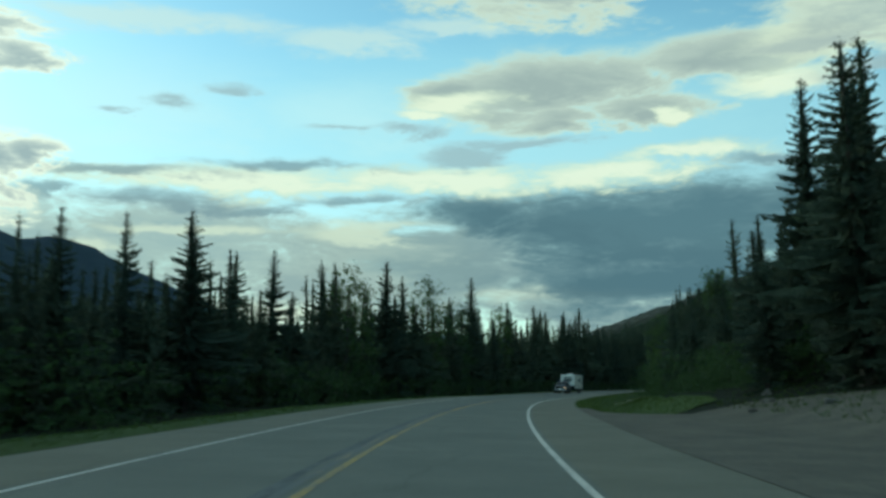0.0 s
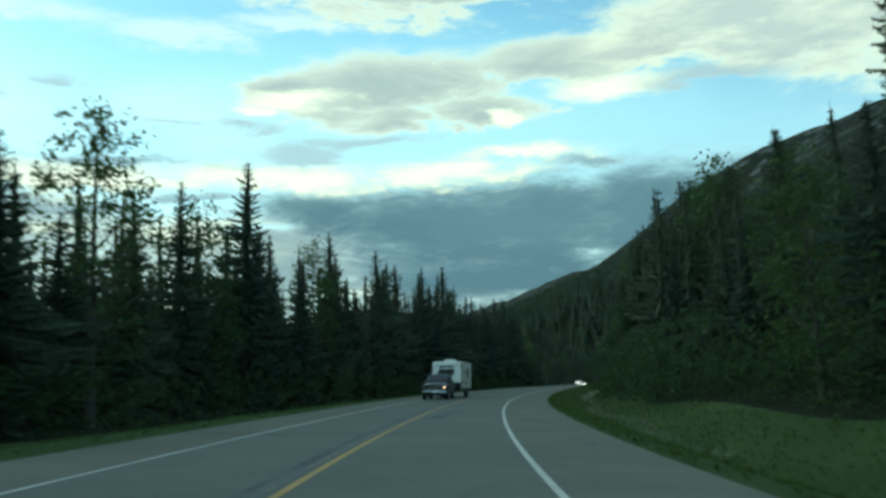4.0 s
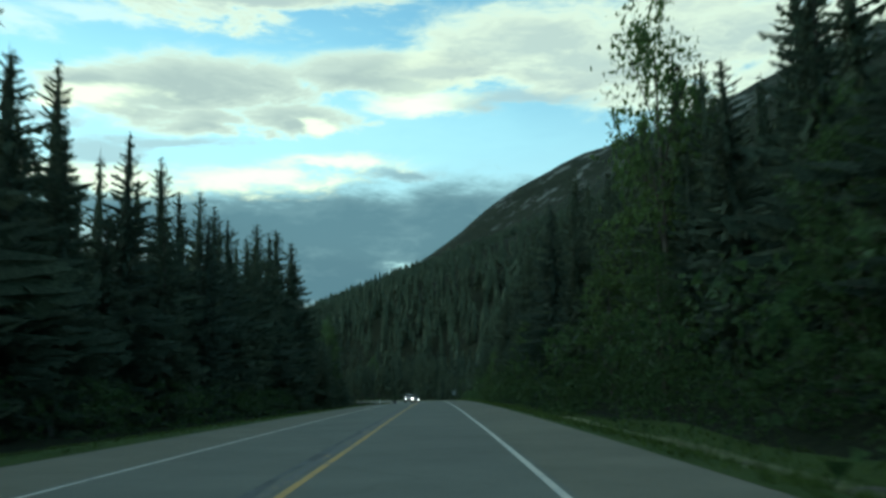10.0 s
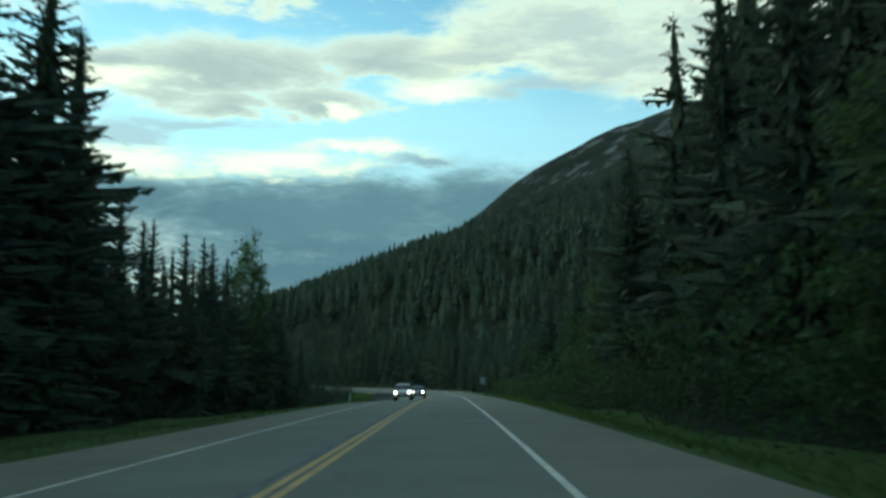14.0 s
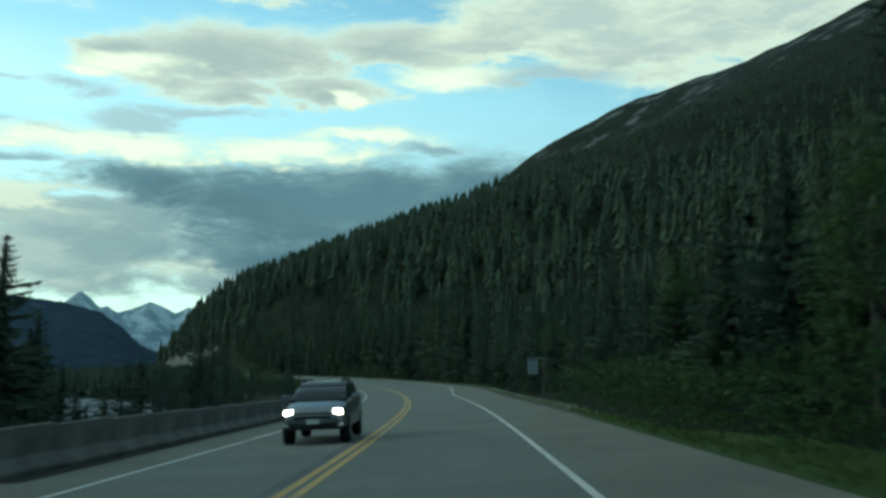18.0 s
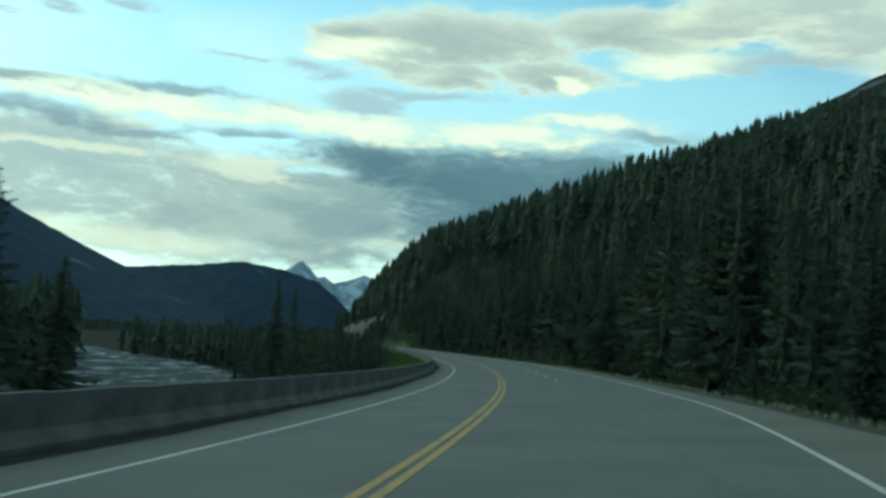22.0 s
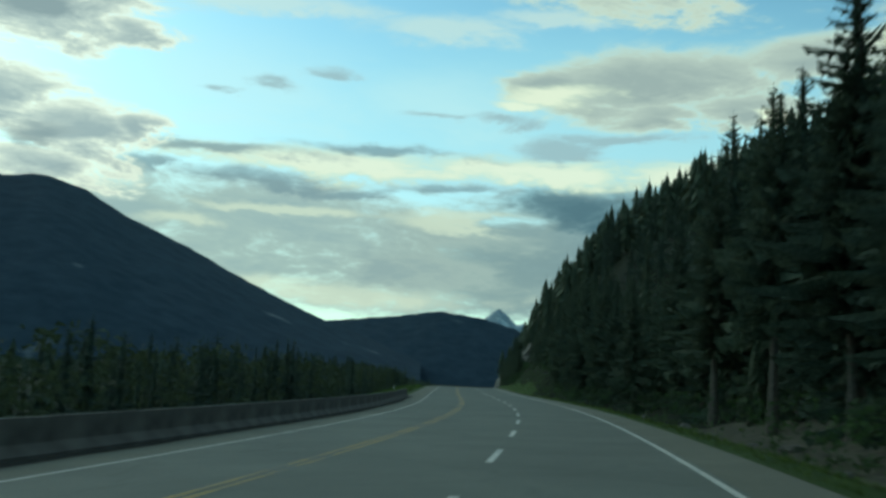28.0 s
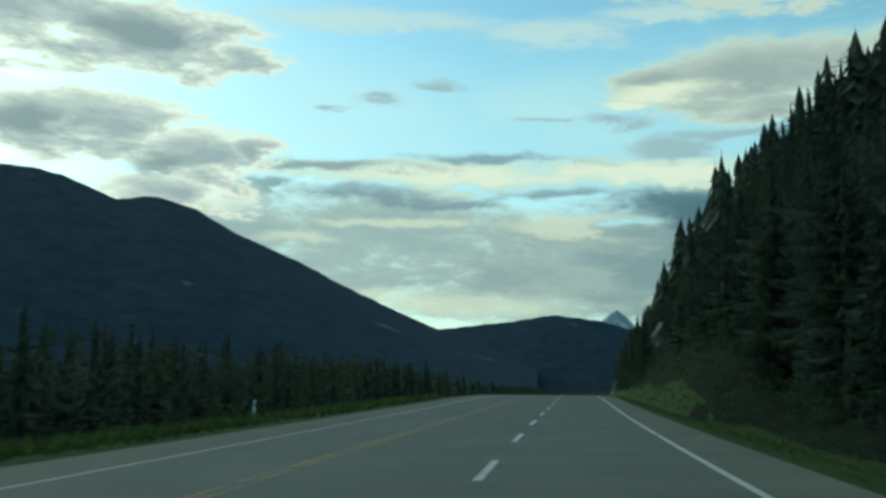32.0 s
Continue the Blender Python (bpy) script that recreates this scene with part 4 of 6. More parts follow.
RIGHT_3 = [(352, 22, 19, 1.2), (358, 22, 21.6, 1.2), (363, 22, 21.6, 1.1), (399, 22, 16.4, 0.9), (404, 22, 18.2, 0.9), (408, 22, 18.8, 0.9), (413, 22, 20.6, 0.8), (518, 15, 13.8, 1.1), (520.5, 15, 15.2, 1.2), (525, 15, 15.2, 1.1), (528, 15, 15.5, 1.2), (535, 15, 15.6, 1.0), (542, 15, 16.4, 1.1), (544.5, 16, 16.5, 1.1), (551, 15, 15.2, 1.2), (555, 15, 16.6, 1.2)]
RIGHT_4 = [(564, 15, 14.8, 1.0), (567, 15, 15, 1.0), (578, 15, 17, 1.0), (589, 15, 18.2, 1.0), (603, 15, 15.2, 1.1), (608, 15, 17.2, 1.1), (612, 16, 15.8, 1.1), (617, 15, 16, 1.1), (621, 15, 16.1, 1.1), (625, 15, 17.4, 1.1), (633, 15, 15.8, 1.0), (638, 15, 16.6, 1.0), (644, 15, 16.8, 1.0), (651, 15, 16.4, 1.1), (689, 15, 13.4, 1.1), (693, 15, 14.4, 1.0), (698, 15, 13, 1.0), (705, 15, 14.3, 1.2), (719, 15, 13.8, 1.1), (731, 15, 12.4, 1.2), (749, 15, 9, 1.2), (803, 13.5, 8.0, 1.3), (811, 14.2, 8.6, 1.2), (820, 13.6, 8.8, 1.3), (829, 14.4, 9.0, 1.2), (838, 13.8, 8.4, 1.3)]
FLAT = [(500, -24, 14, 1.4), (506, -23, 10, 1.5), (492, -22, 8, 1.2), (562, -22.5, 13, 0.9), (580, -22.5, 13, 0.8), (598, -18, 9.5, 0.7)]
for stand in (LEFT_1, LEFT_2, LEFT_3, RIGHT_1, RIGHT_2, RIGHT_3, RIGHT_4, FLAT):
    for i, (s, u, h, wide) in enumerate(stand):
        plant(6 if wide < 0.85 else (i * 3 + int(s)) % 5, s, u, h / 17.0, wide if wide >= 0.85 else 1.0)
# broad-leaved trees among them
POPLARS = [(97, -18, 13.8, 1.0), (130, -17, 15.6, 1.15), (146, -17, 14.3, 1.0), (176, -17, 15.4, 0.9), (377, -17, 15.2, 0.8), (380, -17, 16, 0.7), (170, 22, 18, 1.0), (185, 22, 18.5, 0.9), (260, 15.5, 22.8, 0.65), (640, 22, 17, 1.0)]
ALDERS = [(118, 15, 9, 1), (176, 13, 8, 1), (196, 14, 9, 1), (214, 13, 8.5, 1), (233, 14, 9, 1), (252, 13, 7.5, 1), (268, 13.5, 9, 1), (290, 13, 8, 1), (312, 13, 8.5, 1), (331, 13, 7, 1), (352, 12.5, 8, 1), (372, 13, 7, 1), (398, 13, 7.5, 1), (418, 13, 6.5, 1), (455, 13, 6, 1)]
for stand in (POPLARS, ALDERS):
    for i, (s, u, h, wide) in enumerate(stand):
        plant(-1 - i % 2, s, u, h / 13.5, wide)


def forest(name, spots, templates, mat, label, seed):
    """Many plants in one mesh: each spot is x, y, z, height, width."""
    rng = np.random.default_rng(seed)
    spots = np.asarray(spots, float)
    pick = rng.integers(0, len(templates), len(spots))
    ang = rng.uniform(0, 6.283, len(spots))
    out = []
    for i, t in enumerate(templates):
        q = spots[pick == i]
        a = ang[pick == i]
        c, s = np.cos(a)[:, None], np.sin(a)[:, None]
        X = (t[None, :, 0] * c - t[None, :, 1] * s) * q[:, 4:5] + q[:, 0:1]
        Y = (t[None, :, 0] * s + t[None, :, 1] * c) * q[:, 4:5] + q[:, 1:2]
        Z = t[None, :, 2] * q[:, 3:4] + q[:, 2:3]
        out.append(np.stack([X, Y, Z], -1).reshape(-1, 3))
    v = np.concatenate(out)
    return tagged(mesh_object(name, v, tri_faces(v), mat), label, name.split("_")[-1], kind="stuff")


# unit templates: height 1, width 1
fine = [spruce_mesh(17.0, 2.5, 12, 20, 0.5, 26, 4, 1.4, 50 + i, 0.02, 1.3) / [2.5, 2.5, 17.0] for i in range(6)]
mid = [spruce_mesh(17.0, 2.5, 8, 10, 0.8, 14, 4, 3.0, 60 + i, 0.02, 1.5) / [2.5, 2.5, 17.0] for i in range(6)]
half = [spruce_mesh(17.0, 2.6, 8, 14, 1.0, 0, 0, 9.0, 70 + i, 0.02, 1.6) / [2.6, 2.6, 17.0] for i in range(6)]
far = [spruce_mesh(17.0, 2.6, 4, 0, 1.0, 0, 0, 1.0, 80 + i, 0.02) / [2.6, 2.6, 17.0] for i in range(6)]
bush = [broad_mesh(3.0, 1.6, 14, 6, 90 + i, 0.05, 1.25) / [1.6, 1.6, 3.0] for i in range(5)]


def scatter(n, s0, s1, fu, seed, h, wr, zmax=1e9, keep=None):
    rng = np.random.default_rng(seed)
    s = rng.uniform(s0, s1, n)
    u = fu(s, rng.uniform(0, 1, n))
    P = land_point(s, u)
    hm = h(s, u, P[:, 2]) if callable(h) else np.full(n, float(h))
    hh = hm * rng.normal(1, 0.15, n).clip(0.55, 1.2)
    ok = P[:, 2] < zmax
    if keep is not None:
        ok &= keep(s, u)
    return np.column_stack([P[:, 0], P[:, 1], P[:, 2] - 0.3, hh, hh * wr * rng.uniform(0.8, 1.25, n)])[ok]


def dry(s, u):
    """Not in the river."""
    return (u > river_bank(s)) | (u < river_bank(s) - 27)


def river_bank(s):
    return np.interp(s, [380, 450, 520, 590, 640, 700, 760, 830, 1000], [-78, -64, -48, -36, -36, -50, -85, -150, -260])


def open_bank(s, u):
    """The bare stretch of bank before the bend, over which the river shows."""
    return (s < 420) | (s > 612) | ((s > 526) & (u > -0.27 * (s - 482)))


def river_side_height(s, u, z):
    """Young trees below the barrier: their tops stand little over the road."""
    return 3.0 + 7.0 * smooth(3, 30, -5.5 - u) + 0.9 * smooth(515, 535, s) + 0.4 * smooth(600, 660, s)


def slope_height(s, u, z):
    """Trees thin out to scrub high on the mountain and on the steep slope over the first bends."""
    return np.interp(s, [200, 420], [9, 14]) * np.interp(z, [60, 130, 190], [1.0, 0.5, 0.3])


def right_row(s, u, z):
    return right_height(s) * np.interp(s, [60, 90, 150, 165], [1, 0.68, 0.68, 1])


def view_gap(s, u):
    """A clearing on the river side, through which the far mountain shows."""
    return (u > -0.36 * (s - 40)) | (s > 330)


spots = np.concatenate([
    scatter(300, -20, 352, lambda s, q: left_edge(s) - 3 - 9 * q, 1, lambda s, u, z: left_height(s) * np.interp(s, [60, 110], [1.2, 1.06]), 0.15),
    scatter(350, 30, 790, lambda s, q: right_edge(s) + np.interp(s, [100, 150, 380, 420], [1, 3.5, 3.5, 1]) + 8 * q, 2, right_row, 0.15),
    scatter(80, 270, 352, lambda s, q: left_edge(s) - 1 - 12 * q, 31, lambda s, u, z: 0.92 * left_height(s), 0.15),
    scatter(150, 350, 403, lambda s, q: -np.interp(s, [350, 385, 403], [13.5, 15, 18]) - 15 * q, 34, lambda s, u, z: np.interp(s, [350, 380, 400], [10.5, 12, 13.5]), 0.155),
    scatter(80, 10, 92, lambda s, q: left_edge(s) - 10 * q, 37, lambda s, u, z: 1.1 * left_height(s), 0.16),
    scatter(170, 715, 860, lambda s, q: np.interp(s, [715, 760, 860], [14.2, 14.5, 18.5]) + 11 * q, 38, lambda s, u, z: np.interp(s, [715, 780, 860], [9.0, 6.5, 6.5]), 0.15),
    scatter(60, 150, 200, lambda s, q: right_edge(s) + 1 + 14 * q, 32, 15.0, 0.15),
    scatter(56, 298, 350, lambda s, q: right_edge(s) + 4 + 12 * q, 39, 20.5, 0.17),
    scatter(34, 806, 852, lambda s, q: 12.2 + 2.2 * q, 40, 6.5, 0.18),
    scatter(60, 264, 284, lambda s, q: right_edge(s) + 3 + 14 * q, 33, 15.0, 0.15),
])
forest("forest", spots, fine, M_SPRUCE, "dense dark spruce forest behind the verges", 1)
spots = np.concatenate([
    scatter(260, -20, 352, lambda s, q: left_edge(s) - 12 - 16 * q, 41, lambda s, u, z: left_height(s), 0.16, keep=view_gap),
    scatter(380, 30, 790, lambda s, q: right_edge(s) + 12 + 18 * q, 42, right_row, 0.16),
    scatter(300, 770, 1050, lambda s, q: np.interp(s, [770, 815, 1030, 1050], [14.5, 20, 20, 14]) + 50 * q, 9, lambda s, u, z: 7 + 0.15 * (u - 14), 0.16),
    scatter(170, 400, 565, lambda s, q: right_edge(s) + 0.5 + 7 * q, 12, 4.6, 0.17),
    scatter(110, 397, 442, lambda s, q: -11 - 20 * q, 35, lambda s, u, z: 2.2 + 5.5 * smooth(3, 30, -5.5 - u), 0.20, keep=dry),
    scatter(400, 390, 820, lambda s, q: -10 - 24 * q, 3, river_side_height, 0.21, keep=lambda s, u: dry(s, u) & open_bank(s, u)),
])
forest("forest", spots, mid, M_SPRUCE, "close-set spruces deeper in the forest and below the barrier", 5)
spots = np.concatenate([
    scatter(1500, 80, 1300, lambda s, q: right_edge(s) + 28 + 80 * q, 4, slope_height, 0.18, 210),
    scatter(700, 800, 1500, lambda s, q: np.interp(s, [800, 830, 1030, 1060], [18, 22, 22, 16]) + 60 * q, 5, slope_height, 0.18, 210),
    scatter(420, 520, 860, lambda s, q: river_bank(s) - 29 - 16 * q, 14, 13.0, 0.20),
    scatter(700, -40, 350, lambda s, q: left_edge(s) - 25 - 40 * q, 6, 14, 0.20),
    scatter(640, 690, 1200, lambda s, q: -13 - 60 * q ** 1.3, 8, lambda s, u, z: river_side_height(s, u, z) - 0.5, 0.19, keep=dry),
])
forest("forest", spots, half, M_SPRUCE, "spruce forest on the lower slopes and along the valley", 2)
spots = np.concatenate([
    scatter(4600, 80, 1300, lambda s, q: right_edge(s) + 105 + 320 * q, 4, slope_height, 0.18, 210),
    scatter(3500, 500, 2000, lambda s, q: 110 + 600 * q, 5, slope_height, 0.18, 210),
    scatter(500, -40, 420, lambda s, q: left_edge(np.minimum(s, 340)) - 65 - 110 * q, 6, 14, 0.15, 1e9, lambda s, u: ((s < 350) | (u < -110)) & view_gap(s, u)),
    scatter(2500, 420, 2400, lambda s, q: river_bank(s) - 28 - 420 * q ** 1.5, 7, 14, 0.17),
    scatter(1300, 380, 1100, lambda s, q: river_bank(s) - 28 - 45 * q, 10, 16, 0.18),
])
forest("forest", spots, far, M_SPRUCE, "spruce forest covering the mountainside and the far bank", 4)
spots = np.concatenate([
    scatter(600, -20, 378, lambda s, q: left_edge(s) + np.interp(s, [325, 350], [3.0, 0.6]) - 7 * q, 21, 2.6, 0.55),
    scatter(1000, 52, 800, lambda s, q: right_edge(s) - 2.5 + 9 * q, 22, lambda s, u, z: np.interp(s, [50, 120, 220, 300, 380, 420, 800], [2.5, 4.2, 5.2, 5.0, 3.6, 2.0, 1.8]), 0.5, keep=lambda s, u: (s < 400) | (s > 560) | (u > right_edge(s) + 2)),
    scatter(760, 110, 440, lambda s, q: np.interp(s, [110, 150, 200, 260, 405, 440], [14.2, 12.8, 11.6, 10.8, 10.2, 10.6]) + 3.0 * q, 26, 2.3, 0.6),
    scatter(420, 54, 160, lambda s, q: np.interp(s, [54, 95, 160], [14.2, 13.6, 12.6]) + 7 * q ** 0.8, 36, lambda s, u, z: 0.9 + 0.28 * (u - 13), 0.7),
    scatter(90, 720, 850, lambda s, q: 11.6 + 4 * q, 29, 2.0, 0.6),
    scatter(60, 400, 560, lambda s, q: right_edge(s) - 1.6 + 3 * q, 25, 1.4, 0.6),
    scatter(150, 25, 104, lambda s, q: left_edge(s) + 1.0 - 11 * q, 28, 3.8, 0.55),
    scatter(160, -15, 56, lambda s, q: 21 + 8 * q, 24, 3.5, 0.55),
])
forest("brush", spots, bush, M_LEAF, "green willow and alder brush along the forest edge", 3)
spots = np.concatenate([
    scatter(360, 520, 830, lambda s, q: -11 - 18 * q, 27, lambda s, u, z: 0.85 * river_side_height(s, u, z), 0.5, keep=lambda s, u: dry(s, u) & open_bank(s, u)),
    scatter(400, 390, 760, lambda s, q: -9.5 - 16 * q, 23, 2.4, 0.6, keep=lambda s, u: dry(s, u) & open_bank(s, u)),
])
forest("brush", spots, bush, M_SCRUB, "dull green scrub on the river bank below the barrier", 13)

# ---------------------------------------------------------------- verges, gravel, river, rock


def land_strip(name, s0, s1, u0, u1, up, mat, label, ds=3.0, nu=5):
    """A skin on the land between two offsets, riding just above it."""
    s = np.arange(s0, s1 + 0.01, ds)
    a = u0(s) if callable(u0) else np.full(len(s), float(u0))
    b = u1(s) if callable(u1) else np.full(len(s), float(u1))
    q = np.linspace(0, 1, nu)
    P = land_point(s[:, None], a[:, None] * (1 - q) + b[:, None] * q)
    P[..., 2] += up
    return tagged(mesh_object(name, P.reshape(-1, 3), grid_faces(len(s), nu), mat, smooth_faces=True), label, "verge", kind="structure")


def verge_edge(s):
    """How far the mown grass reaches on the mountain side."""
    return np.interp(s, [57, 95, 150, 200, 260, 405], [14.6, 14.0, 12.9, 11.9, 11.2, 10.6])


land_strip("verge_1", 57, 405, lambda s: pave_right(s) - 0.1, lambda s: verge_edge(s) + 0.4 * np.sin(s * 0.21), 0.07, M_VERGE, "mown green grass verge with a shallow ditch", nu=9)
land_strip("verge_3", 405, 570, lambda s: pave_right(s) - 0.1, lambda s: pave_right(s) + 1.3 + 0.3 * np.sin(s * 0.21), 0.07, M_DIRT, "narrow brown strip of gravel and dead grass", nu=5)
land_strip("verge_4", 570, 1000, lambda s: pave_right(s) - 0.1, lambda s: np.minimum(right_edge(s) - 0.4, 12.4) + 0.3 * np.sin(s * 0.21), 0.07, M_VERGE, "green grass verge below the trees", nu=7)
land_strip("verge_2", -28, 1000, lambda s: np.where((s > 386) & (s < 690), -7.0, left_edge(s) + np.interp(s, [325, 350], [3.2, 0.8]) + 0.6 * np.sin(s * 0.17)), lambda s: pave_left(s) + 0.1, 0.07, M_VERGE, "narrow strip of green grass below the road's edge", nu=7)
land_strip("bare_bank", 598, 640, lambda s: 11.4 + 0.3 * np.sin(s * 0.5), lambda s: 15.5 + 2.5 * np.sin((s - 598) * 0.075), 0.09, M_DIRT, "bare brown bank below the trees", nu=7)
land_strip("gravel_pullout", -28, 58, lambda s: pave_right(s) - 0.1, lambda s: 15.5 + 3.0 * smooth(0, 30, s) - 9.5 * smooth(44, 58, s), 0.075, M_GRAVEL, "grey-brown gravel pullout beside the road", nu=9)

land_strip("road_debris", 388, 690, lambda s: -5.16 + 0 * s, lambda s: -4.72 + 0.10 * np.sin(s * 0.23) + 0.05 * np.sin(s * 1.1), 0.075, M_TRASH, "dark grit and needles swept against the barrier", nu=3)

rsv = np.arange(300, 1000, 5.0)
_q = np.linspace(0, 1, 9)
_P = land_point(rsv[:, None], (river_bank(rsv) + 3)[:, None] - 32 * _q)
_P[..., 2] = (np.interp(rsv, S, RZ) - 6.9)[:, None]
river = mesh_object("river", _P.reshape(-1, 3), grid_faces(len(rsv), 9)[:, ::-1], M_WATER, smooth_faces=True)
tagged(river, "milky grey mountain river with broken white water", "river", kind="structure")


def rock_wall(s0, s1, u, height, seed, label):
    """A blasted cutting: a steep broken face with ledges, thick enough to stand."""
    rng = np.random.default_rng(seed)
    s = np.arange(s0, s1, 1.2)
    q = np.linspace(0, 1, 14)
    env = smooth(s0, s0 + 14, s) * (1 - smooth(s1 - 14, s1, s))
    H = height * env * (0.75 + 0.25 * np.sin(s * 0.31) * np.cos(s * 0.13))
    jag = rng.normal(0, 0.45, (len(s), len(q)))
    jag = (jag + np.roll(jag, 1, 0) + np.roll(jag, 1, 1)) / 1.7
    U = u + 5.0 * q[None, :] ** 1.4 + jag + 0.8 * np.sin(s * 0.5)[:, None]
    base = land_point(s, np.full(len(s), u))[:, 2] - 0.8
    P = on_road(np.broadcast_to(s[:, None], U.shape), U)
    P[..., 2] = base[:, None] + H[:, None] * q[None, :] + jag * 0.5 * q[None, :]
    back = P[:, -1:].copy()
    bk = on_road(s, np.full(len(s), u + 14))
    back[:, 0, :2] = bk[:, :2]
    back[..., 2] = base[:, None] - 1.0
    P = np.concatenate([P, back], 1)
    ob = mesh_object("rock_cutting", P.reshape(-1, 3), grid_faces(len(s), P.shape[1]), M_ROCK)
    return tagged(ob, label, "rock face")


rock_wall(824, 1045, 13.6, 11.0, 4, "pale brown blasted rock face beside the road")
rock_wall(640, 668, 12.5, 3.2, 6, "low broken rock outcrop above the verge")


def boulder(x, y, z, r, seed, mat=None, label="weathered grey boulder lying in the grass"):
    bm = bmesh.new()
    bmesh.ops.create_icosphere(bm, subdivisions=2, radius=r)
    rng = random.Random(seed)
    ph = [rng.uniform(0, 6) for _ in range(6)]
    for v in bm.verts:
        n = v.co.normalized()
        k = 1 + 0.22 * math.sin(3 * n.x + ph[0]) + 0.18 * math.sin(4 * n.y + ph[1]) + 0.15 * math.sin(5 * n.z + ph[2])
        v.co = Vector((n.x * k, n.y * k * 0.8, n.z * k * 0.6)) * r
    me = bpy.data.meshes.new("boulder")
    bm.to_mesh(me)
    bm.free()
    me.materials.append(mat or M_ROCK)
    ob = new("boulder", me)
    ob.matrix_world = pose(x, y, z + r * 0.25, 0, 0, rng.uniform(0, 360))
    return tagged(ob, label, "boulder", "roadside boulders")


_r = random.Random(12)
for k in range(26):
    s_, u_ = ((_r.uniform(600, 690), _r.uniform(10.5, 13)) if k < 12 else (_r.uniform(16, 54), _r.uniform(13, 18)) if k < 19 else (_r.uniform(190, 250), _r.uniform(9, 11)))
    p = land_point(s_, u_)
    boulder(*p.tolist(), _r.uniform(0.18, 0.55), k)


def tufts(n, s0, s1, fu, h, seed, name, mat, label):
    """Grass: each tuft three bent blades."""
    rng = np.random.default_rng(seed)
    s = rng.uniform(s0, s1, n)
    u = fu(s, rng.uniform(0, 1, n))
    P = land_point(s, u)
    P[:, 2] += 0.05
    out = []
    for k in range(3):
        a = rng.uniform(0, 6.283, n)
        d = np.stack([np.cos(a), np.sin(a), 0 * a], -1)
        hh = (h * rng.uniform(0.5, 1.4, n))[:, None]
        w = np.stack([-d[:, 1], d[:, 0], 0 * a], -1) * hh * 0.16
        out.append(np.stack([P - w, P + w, P + d * hh * 0.45 + [0, 0, 1] * hh], 1))
    v = np.concatenate(out).reshape(-1, 3)
    return tagged(mesh_object(name, v, tri_faces(v), mat), label, "grass", kind="stuff")


def u_right(s, q):
    return pave_right(s) + 0.1 + (np.where(s < 405, verge_edge(s), right_edge(s)) - 0.3 - pave_right(s)) * q ** 1.2


def u_left(s, q):
    return pave_left(s) - 0.1 - (pave_left(s) - left_edge(s) - np.interp(s, [325, 350], [3, 0.6])) * q ** 1.2


tufts(16000, 56, 410, u_right, 0.15, 46, "verge_grass", M_GRASS, "green roadside grass")
tufts(1500, 410, 570, lambda s, q: pave_right(s) + 0.3 + 1.6 * q, 0.2, 47, "dry_grass", M_DRY, "thin dead grass at the road's edge")
tufts(6500, 570, 770, u_right, 0.12, 41, "verge_grass", M_GRASS, "green roadside grass")
tufts(9000, -20, 380, u_left, 0.11, 42, "verge_grass", M_GRASS, "green roadside grass")
tufts(6000, 388, 760, lambda s, q: -6.2 - 4.5 * q, 0.4, 43, "verge_grass", M_GRASS, "rank grass behind the barrier")
tufts(1100, 110, 185, lambda s, q: 9.4 + 1.0 * q + 0.4 * np.sin(s * 0.2), 0.15, 48, "dry_grass", M_DRY, "thin pale grass along the ditch")
tufts(2600, 185, 262, lambda s, q: 8.9 + 0.6 * q + 0.3 * np.sin(s * 0.3), 0.24, 44, "dry_grass", M_DRY, "pale dry grass along the ditch")
tufts(500, 24, 57, lambda s, q: 13.5 + 5 * q, 0.16, 45, "verge_grass", M_GRASS, "weeds coming up through the gravel")

# ---------------------------------------------------------------- barrier, posts, sign


def part(name, bm, mat, parent=None, label="", at=None, smooth_faces=False):
    me = bpy.data.meshes.new(name)
    bmesh.ops.recalc_face_normals(bm, faces=bm.faces)
    bm.to_mesh(me)
    bm.free()
    if smooth_faces:
        for p in me.polygons:
            p.use_smooth = True
    me.materials.append(mat)
    ob = new(name, me)
    ob.parent = parent
    if at is not None:
        ob.matrix_local = at
    return tagged(ob, label) if label else ob


def box(x0, x1, y0, y1, z0, z1, bevel=0.0, segs=1):
    bm = bmesh.new()
    bmesh.ops.create_cube(bm, size=1, matrix=Matrix.Translation(((x0 + x1) / 2, (y0 + y1) / 2, (z0 + z1) / 2)) @ Matrix.Diagonal((x1 - x0, y1 - y0, z1 - z0, 1)))
    if bevel:
        bmesh.ops.bevel(bm, geom=bm.edges[:], offset=bevel, segments=segs, affect="EDGES", profile=0.6)
    return bm


def extrude_profile(pts, axis_len, bevel=0.0):
    """A closed outline in (x, z) drawn out along y from 0 to axis_len."""
    bm = bmesh.new()
    a = [bm.verts.new((x, 0, z)) for x, z in pts]
    f = bm.faces.new(a)
    r = bmesh.ops.extrude_face_region(bm, geom=[f])
    bmesh.ops.translate(bm, verts=[v for v in r["geom"] if isinstance(v, bmesh.types.BMVert)], vec=(0, axis_len, 0))
    if bevel:
        bmesh.ops.bevel(bm, geom=bm.edges[:], offset=bevel, segments=1, affect="EDGES")
    return bm


